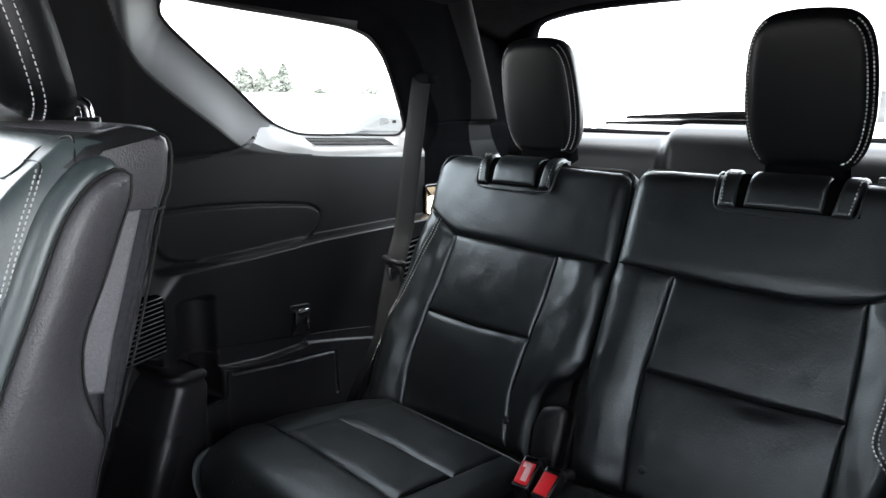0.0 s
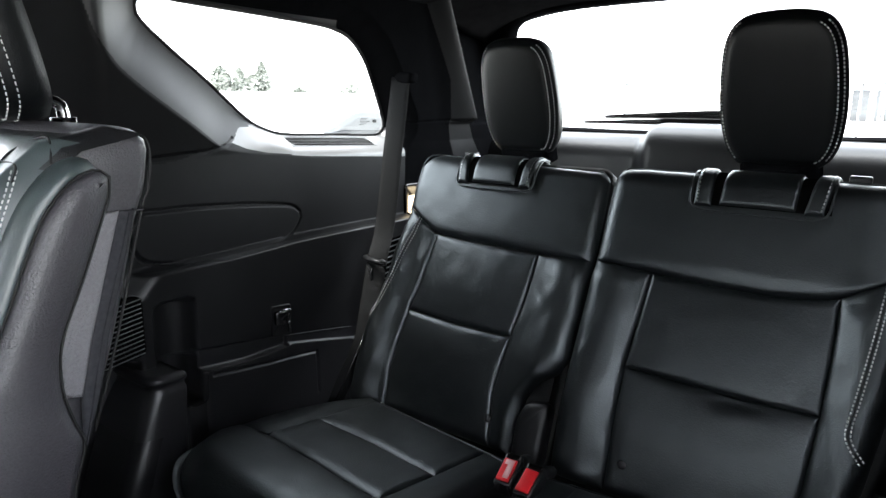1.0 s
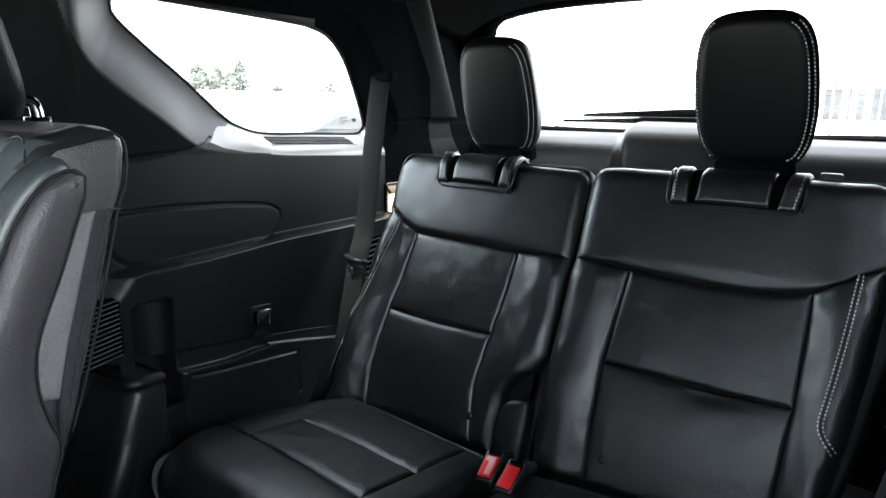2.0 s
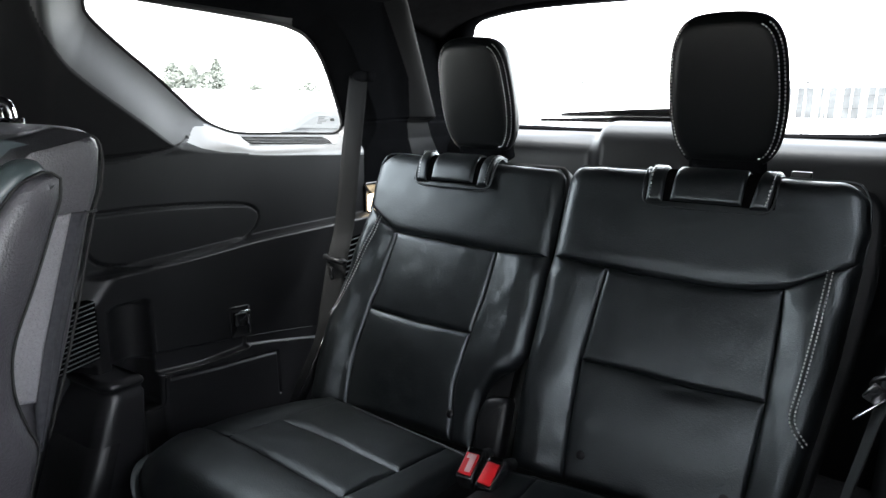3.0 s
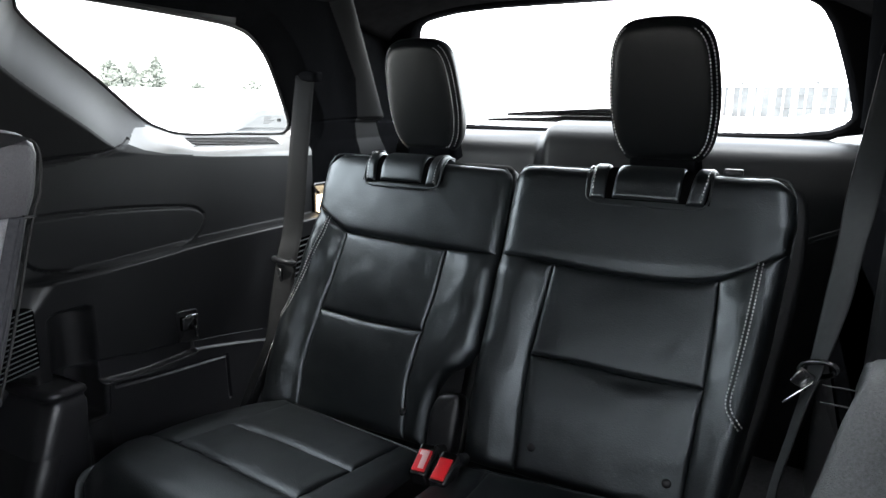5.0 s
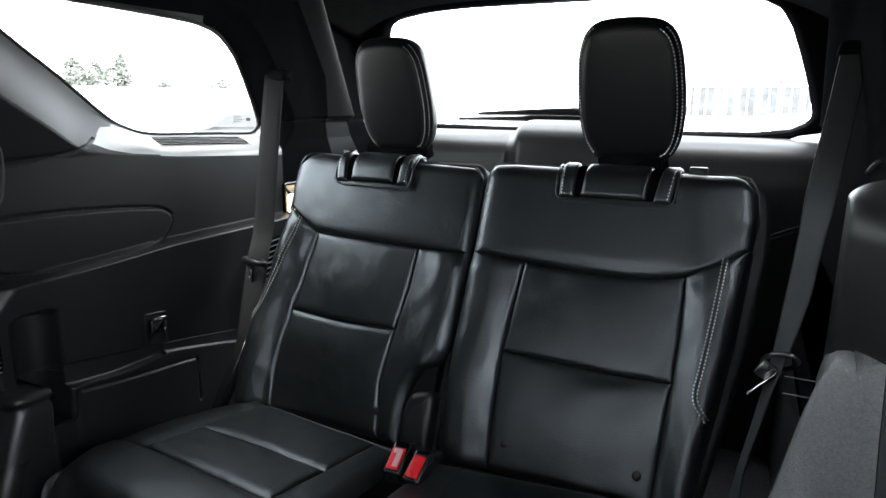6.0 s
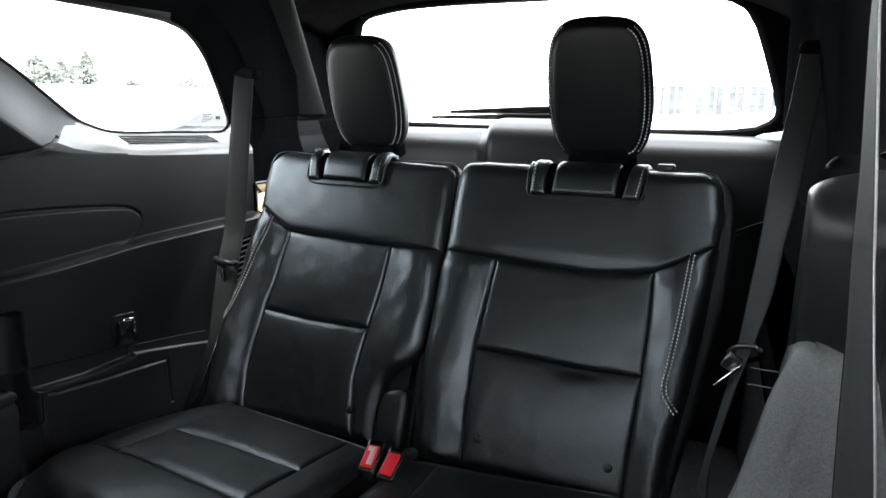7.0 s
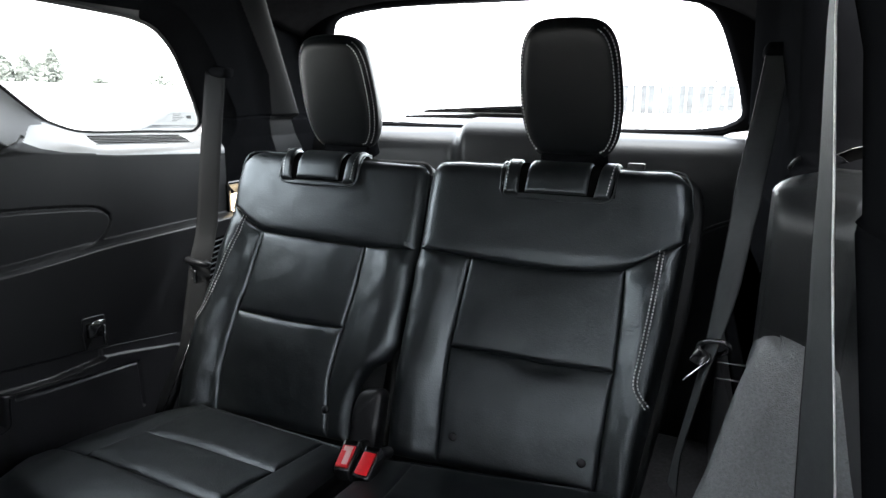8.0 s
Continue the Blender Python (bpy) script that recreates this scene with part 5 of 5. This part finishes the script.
    part("backrest_shell", rings(lp2, [(0.012, 0.004), (0.006, 0.002), (0.0, -0.006), (-0.003, -0.02), (-0.003, -0.45), (0.0, -0.47), (0.02, -0.48)], xp(-0.132), 0.03), LEATHER_SIDE, e, "charcoal leather shoulder of the backrest")
    flat = lambda x0: (lambda a, b, n: (x0 + n, a, b))
    part("side_insert", pillow([(-0.770, 0.691), (-0.768, 0.717), (-0.765, 0.738), (-0.745, 0.790), (-0.720, 0.851)], [(-0.750, 0.686), (-0.737, 0.736), (-0.719, 0.793), (-0.700, 0.852)],
                               [(-0.770, 0.691), (-0.750, 0.686)], [(-0.720, 0.851), (-0.700, 0.852)], flat(-0.1120), (0.004, 0.004, 0.005, 0.003), (0.004, 0.004, 0.004, 0.003), 0.001, (14, 40), None, 0.0004), LEATHER_LIGHT, e, "lighter grey grained insert strip")
    part("back_board", pillow([(-0.800, 0.540), (-0.772, 0.600), (-0.753, 0.640), (-0.7515, 0.680), (-0.7385, 0.736), (-0.7205, 0.793), (-0.7012, 0.852)], [(-0.790, 0.535), (-0.768, 0.590), (-0.750, 0.634), (-0.736, 0.668), (-0.725, 0.704), (-0.719, 0.731), (-0.699, 0.793), (-0.682, 0.851)],
                              [(-0.800, 0.540), (-0.790, 0.535)], [(-0.7012, 0.852), (-0.682, 0.851)], flat(-0.1135), (0.003, 0.008, 0.003, 0.003), (0.003, 0.012, 0.003, 0.003), 0.0005, (12, 60), None, 0.0005), BOARD, e, "dark carpeted edge of the seat back")
    part("board_ridge", tube([(-0.1128, a, b) for a, b in spline([(-0.691, 0.850), (-0.709, 0.793), (-0.7285, 0.733), (-0.744, 0.670), (-0.752, 0.640)], 30)], 0.0012, 6), BOARD, e)
    cvx = lambda a, b, n: (-0.131 + 0.0035 + n, a, b)
    part("seam", tube([cvx(a, b, 0.001) for a, b in ((-0.670, 0.849), (-0.690, 0.848), (-0.712, 0.849))], 0.0013, 6), DARK_THREAD, e)
    part("edge_piping", tube([(-0.131, a, b) for a, b in spline([(-0.700, 0.9250), (-0.668, 0.920), (-0.657, 0.907), (-0.661, 0.870), (-0.672, 0.842), (-0.706, 0.726), (-0.736, 0.641)], 50)], 0.0014, 6), RUBBER, e)
    # pale double stitching down the front of the bolster
    for off in (0.0, 0.0036):
        ln = [(-0.7755 - off, 0.894), (-0.7835 - off, 0.878), (-0.7950 - off, 0.853), (-0.8070 - off, 0.822), (-0.8200 - off, 0.785)]
        part("stitching", stitches(ln, lambda a, b, n, off=off: (float(np.interp(b, [0.785, 0.822, 0.853, 0.878, 0.894], [-0.1145, -0.1145, -0.1160, -0.1185, -0.1240])) + n * 0.8 - off * 0.4, a - n * 0.6, b + n * 0.2), step=0.0050, long=0.0040, wide=0.0007, lift=0.0014), THREAD, e)
    # headrest on two chrome posts
    half = [(0.085, 0.0), (0.11, 0.02), (0.122, 0.06), (0.127, 0.12), (0.122, 0.19), (0.10, 0.225), (0.06, 0.24)]
    hl = [(a, b) for a, b in half] + [(0, 0.243)] + [(-a, b) for a, b in half[::-1]] + [(0, -0.004)]
    hl = dense([tuple(p) for p in spline(hl + [hl[0]], 90)[:-1]], 90)
    hh = lambda a, b, n: (-0.341 + a, -0.742 - 0.27 * b - n, 0.930 + b)
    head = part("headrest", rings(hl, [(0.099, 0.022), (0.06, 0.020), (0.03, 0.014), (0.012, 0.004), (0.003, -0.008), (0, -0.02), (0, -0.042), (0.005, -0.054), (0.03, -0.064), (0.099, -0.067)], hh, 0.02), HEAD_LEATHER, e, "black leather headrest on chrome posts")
    for d, k in ((0.0, -0.022), (0.0012, -0.012)):
        lp = sorted([tuple(p) for p in offset_loop(hl, d) if p[0] > 0.07 and p[1] < 0.22], key=lambda p: p[1])
        part("stitching", stitches(lp, lambda a, b, n, k=k: hh(a + 0.6 * n, b, k + 0.8 * n)), THREAD, head, "pale double stitching")
    for s, y in ((-0.07, -0.662), (0.07, -0.662)):
        part("post", tube(spline([(-0.36 + s, y, 0.90), (-0.36 + s, y, 0.938), (-0.36 + s, y - 0.008, 0.949), (-0.36 + s, y - 0.04, 0.953)], 16), 0.0065, 12), CHROME, head, "polished chrome post")
        part("post_sleeve", tube([(-0.36 + s, y, 0.918), (-0.36 + s, y, 0.932)], 0.013, 14), GLOSS, e)
    part("seat_cushion", box(-0.62, -0.10, -1.36, -0.85, 0.22, 0.46, 0.05, 4), LEATHER, e)
    part("seat_base", box(-0.58, -0.14, -1.30, -0.80, 0.02, 0.24, 0.02), PLASTIC, e)


second_row_seat()


# ---------------------------------------------------------------- outside
GZ = -0.62
ground = part("ground", raw([(-1500, -1500, GZ), (1500, -1500, GZ), (1500, 1500, GZ), (-1500, 1500, GZ)], [(0, 1, 2, 3)]), CONCRETE, smooth=False)
tagged(ground, "pale concrete parking lot in flat daylight", "ground", kind="structure")


def polar(az, dist):
    """A place on the ground at so many degrees left of straight behind the car, seen from the cabin."""
    a = radians(az)
    return (0.47 - dist * math.sin(a), -1.0 + dist * math.cos(a))


def building(label, x, y, turn, w, d, h, bays, high=0.7):
    e = thing("building", (x, y, GZ), label, "building")
    m = Matrix.Translation((x, y, GZ)) @ Matrix.Rotation(radians(turn), 4, "Z")
    part("wall", turned(box(-w / 2, w / 2, -d / 2, d / 2, 0, h, 0.05), m), WALLPAINT, e)
    part("roof", turned(box(-w / 2 - 0.3, w / 2 + 0.3, -d / 2 - 0.3, d / 2 + 0.3, h, h + 0.3, 0.05), m), WALLPAINT, e)
    for k in range(bays):
        c = -w / 2 + w * (k + 0.5) / bays
        f = part("window", turned(box(c - w / bays * 0.36, c + w / bays * 0.36, -d / 2 - 0.06, -d / 2 + 0.02, h * (1 - high) * 0.6, h * (0.35 + high * 0.8), 0.02), m), SHOP_GLASS, e)
        part("mullion", turned(box(c - 0.06, c + 0.06, -d / 2 - 0.12, -d / 2 - 0.05, h * (1 - high) * 0.6, h * (0.35 + high * 0.8), 0.01), m), WALLPAINT, f)
    return e


def car(label, x, y, turn, paint, tall=1.7, length=4.7, badge=False):
    e = thing("parked_car", (x, y, GZ), label, "car", "parked cars")
    m = Matrix.Translation((x, y, GZ)) @ Matrix.Rotation(radians(turn), 4, "Z")
    L, w = length / 2, 0.93
    body = [(-L, 0.35), (-L, 0.80), (-L + 0.12, 0.98), (-L + 1.15, 1.06), (-L + 1.25, 1.08), (L - 0.1, 1.08), (L, 0.8), (L, 0.35)]
    part("body", rings(round_loop(body[::-1], 0.12), [(0.05, -w), (0, -w + 0.08), (0, w - 0.08), (0.05, w)], lambda a, b, n: m @ Vector((n, a, b))), paint, e)
    cab = [(-L + 1.15, 1.05), (-L + 1.95, tall), (L - 0.75, tall), (L - 0.15, 1.05)]
    part("cabin", rings(round_loop(cab[::-1], 0.12), [(0.12, -w + 0.12), (0.0, -w + 0.06), (0.0, w - 0.06), (0.12, w - 0.12)], lambda a, b, n: m @ Vector((n * (1 - 0.12 * (b - 1.05)), a, b))), CAR_GLASS, e, "dark glazed cabin")
    part("roof", turned(box(-0.72, 0.72, -L + 1.9, L - 0.7, tall - 0.06, tall + 0.04, 0.03), m), paint, e)
    for s in (-1, 1):
        part("pillar", tube([m @ Vector((s * 0.80, -L + 1.2, 1.06)), m @ Vector((s * 0.72, -L + 1.95, tall))], 0.05, 8), paint, e)
        part("headlight", turned(box(s * 0.62 - 0.2, s * 0.62 + 0.2, -L - 0.02, -L + 0.12, 0.70, 0.84, 0.03), m), CHROME, e)
        part("mirror", turned(box(s * 1.02 - 0.1, s * 1.02 + 0.1, -L + 1.35, -L + 1.47, 1.08, 1.25, 0.03), m), paint, e)
        for yy in (-L + 0.85, L - 0.85):
            bm = bmesh.new()
            bmesh.ops.create_cone(bm, cap_ends=True, segments=24, radius1=0.35, radius2=0.35, depth=0.24)
            part("wheel", turned(bm, m @ Matrix.Translation((s * 0.84, yy, 0.35)) @ Matrix.Rotation(radians(90), 4, "Y")), TYRE, e, smooth=False)
    part("grille", turned(box(-0.45, 0.45, -L - 0.03, -L + 0.1, 0.55, 0.85, 0.03), m), STEEL, e)
    if badge:
        bm = bmesh.new()
        bmesh.ops.create_uvsphere(bm, u_segments=16, v_segments=8, radius=0.24)
        part("badge", turned(bm, m @ Matrix.Translation((0, -L + 0.35, 1.25)) @ Matrix.Diagonal((1, 0.2, 0.42, 1))), CAR_GLASS, e, "plain oval badge")
    return e


def tree(x, y, z, h, w, label, seed, conifer=True):
    rnd = random.Random(seed)
    e = thing("tree", (x, y, GZ), label, "tree", "trees beyond the lot")
    part("trunk", tube([(x, y, GZ), (x + 0.1, y, GZ + (z - GZ) + h * 0.5), (x, y, z + h * 0.97)], lambda t: 0.22 * (1 - t) + 0.02, 8), BARK, e)
    vs, fs = [], []
    for k in range(1500):
        t = rnd.random() ** 0.8
        r = w * ((1 - t) ** 0.8 if conifer else math.sin(math.pi * (0.15 + 0.85 * t)) ** 0.6) * math.sqrt(rnd.random()) * (0.7 + 0.5 * rnd.random())
        a = rnd.random() * 6.283
        c = Vector((x + r * math.cos(a), y + r * math.sin(a), z + h * t - r * 0.15))
        s = 0.10 + 0.20 * rnd.random()
        d1 = Vector((rnd.gauss(0, 1), rnd.gauss(0, 1), rnd.gauss(0, 0.6))).normalized() * s
        d2 = Vector((rnd.gauss(0, 1), rnd.gauss(0, 1), rnd.gauss(0, 0.6))).normalized() * s
        i = len(vs)
        vs += [c - d1, c + d2, c + d1, c - d2 * 0.6]
        fs.append((i, i + 1, i + 2, i + 3))
    part("crown", raw(vs, fs), LEAF, e)


building("long low white warehouse across the lot", *polar(58, 46), 58, 62, 10, 1.95, 0, 0.1)
building("white dealership hall with tall glazed bays", *polar(-5.5, 72), -5.5, 27, 10, 3.7, 15)
for az, d, zz, h, w, sd, con in ((54.7, 62, 1.2, 2.9, 1.2, 1, False), (53.2, 62, 1.2, 2.8, 1.2, 2, True), (52.2, 62, 1.2, 2.2, 1.2, 6, False), (51.4, 62, 1.2, 3.3, 1.6, 3, True), (48.4, 64, 0.9, 1.5, 1.3, 4, False),
                                 (44.0, 60, 1.0, 1.6, 1.1, 5, False), (45.4, 60, 1.0, 0.8, 0.7, 9, False), (24.5, 70, 0.2, 1.2, 0.8, 7, False), (23.0, 70, 0.0, 1.0, 0.9, 8, False)):
    px, py = polar(az, d)
    tree(px, py, zz, h, w, "pale green conifer behind the warehouse" if con else "bushy pale green tree behind the lot", sd, con)
car("grey parked car beside the quarter window", *polar(35.5, 11.5), 130, PAINT_GREY, 1.45)
car("white parked truck with a plain oval badge", *polar(-4.5, 58.0), -4.5, PAINT, 1.95, badge=True)
car("white parked car facing the tailgate", *polar(-5.0, 11.0), 0, PAINT, 1.42)
car("white parked car further along the row", *polar(20.0, 12.0), 0, PAINT, 1.38)
for k, az in enumerate((-8.0, -5.2, -4.1, -3.2, -1.6, 2.4, 3.6, 4.9, 20.6)):
    px, py = polar(az, 24)
    p = thing("lamp_post", (px, py, GZ), "slim pale steel post at the edge of the lot", "post", "posts along the lot")
    part("pole", tube([(px, py, GZ), (px, py, GZ + 2.35)], 0.024, 10), WALLPAINT if k % 2 else STEEL, p)
    part("cap", turned(box(-0.09, 0.09, -0.09, 0.09, 0, 0.06, 0.01), Matrix.Translation((px, py, GZ + 2.35))), STEEL, p)
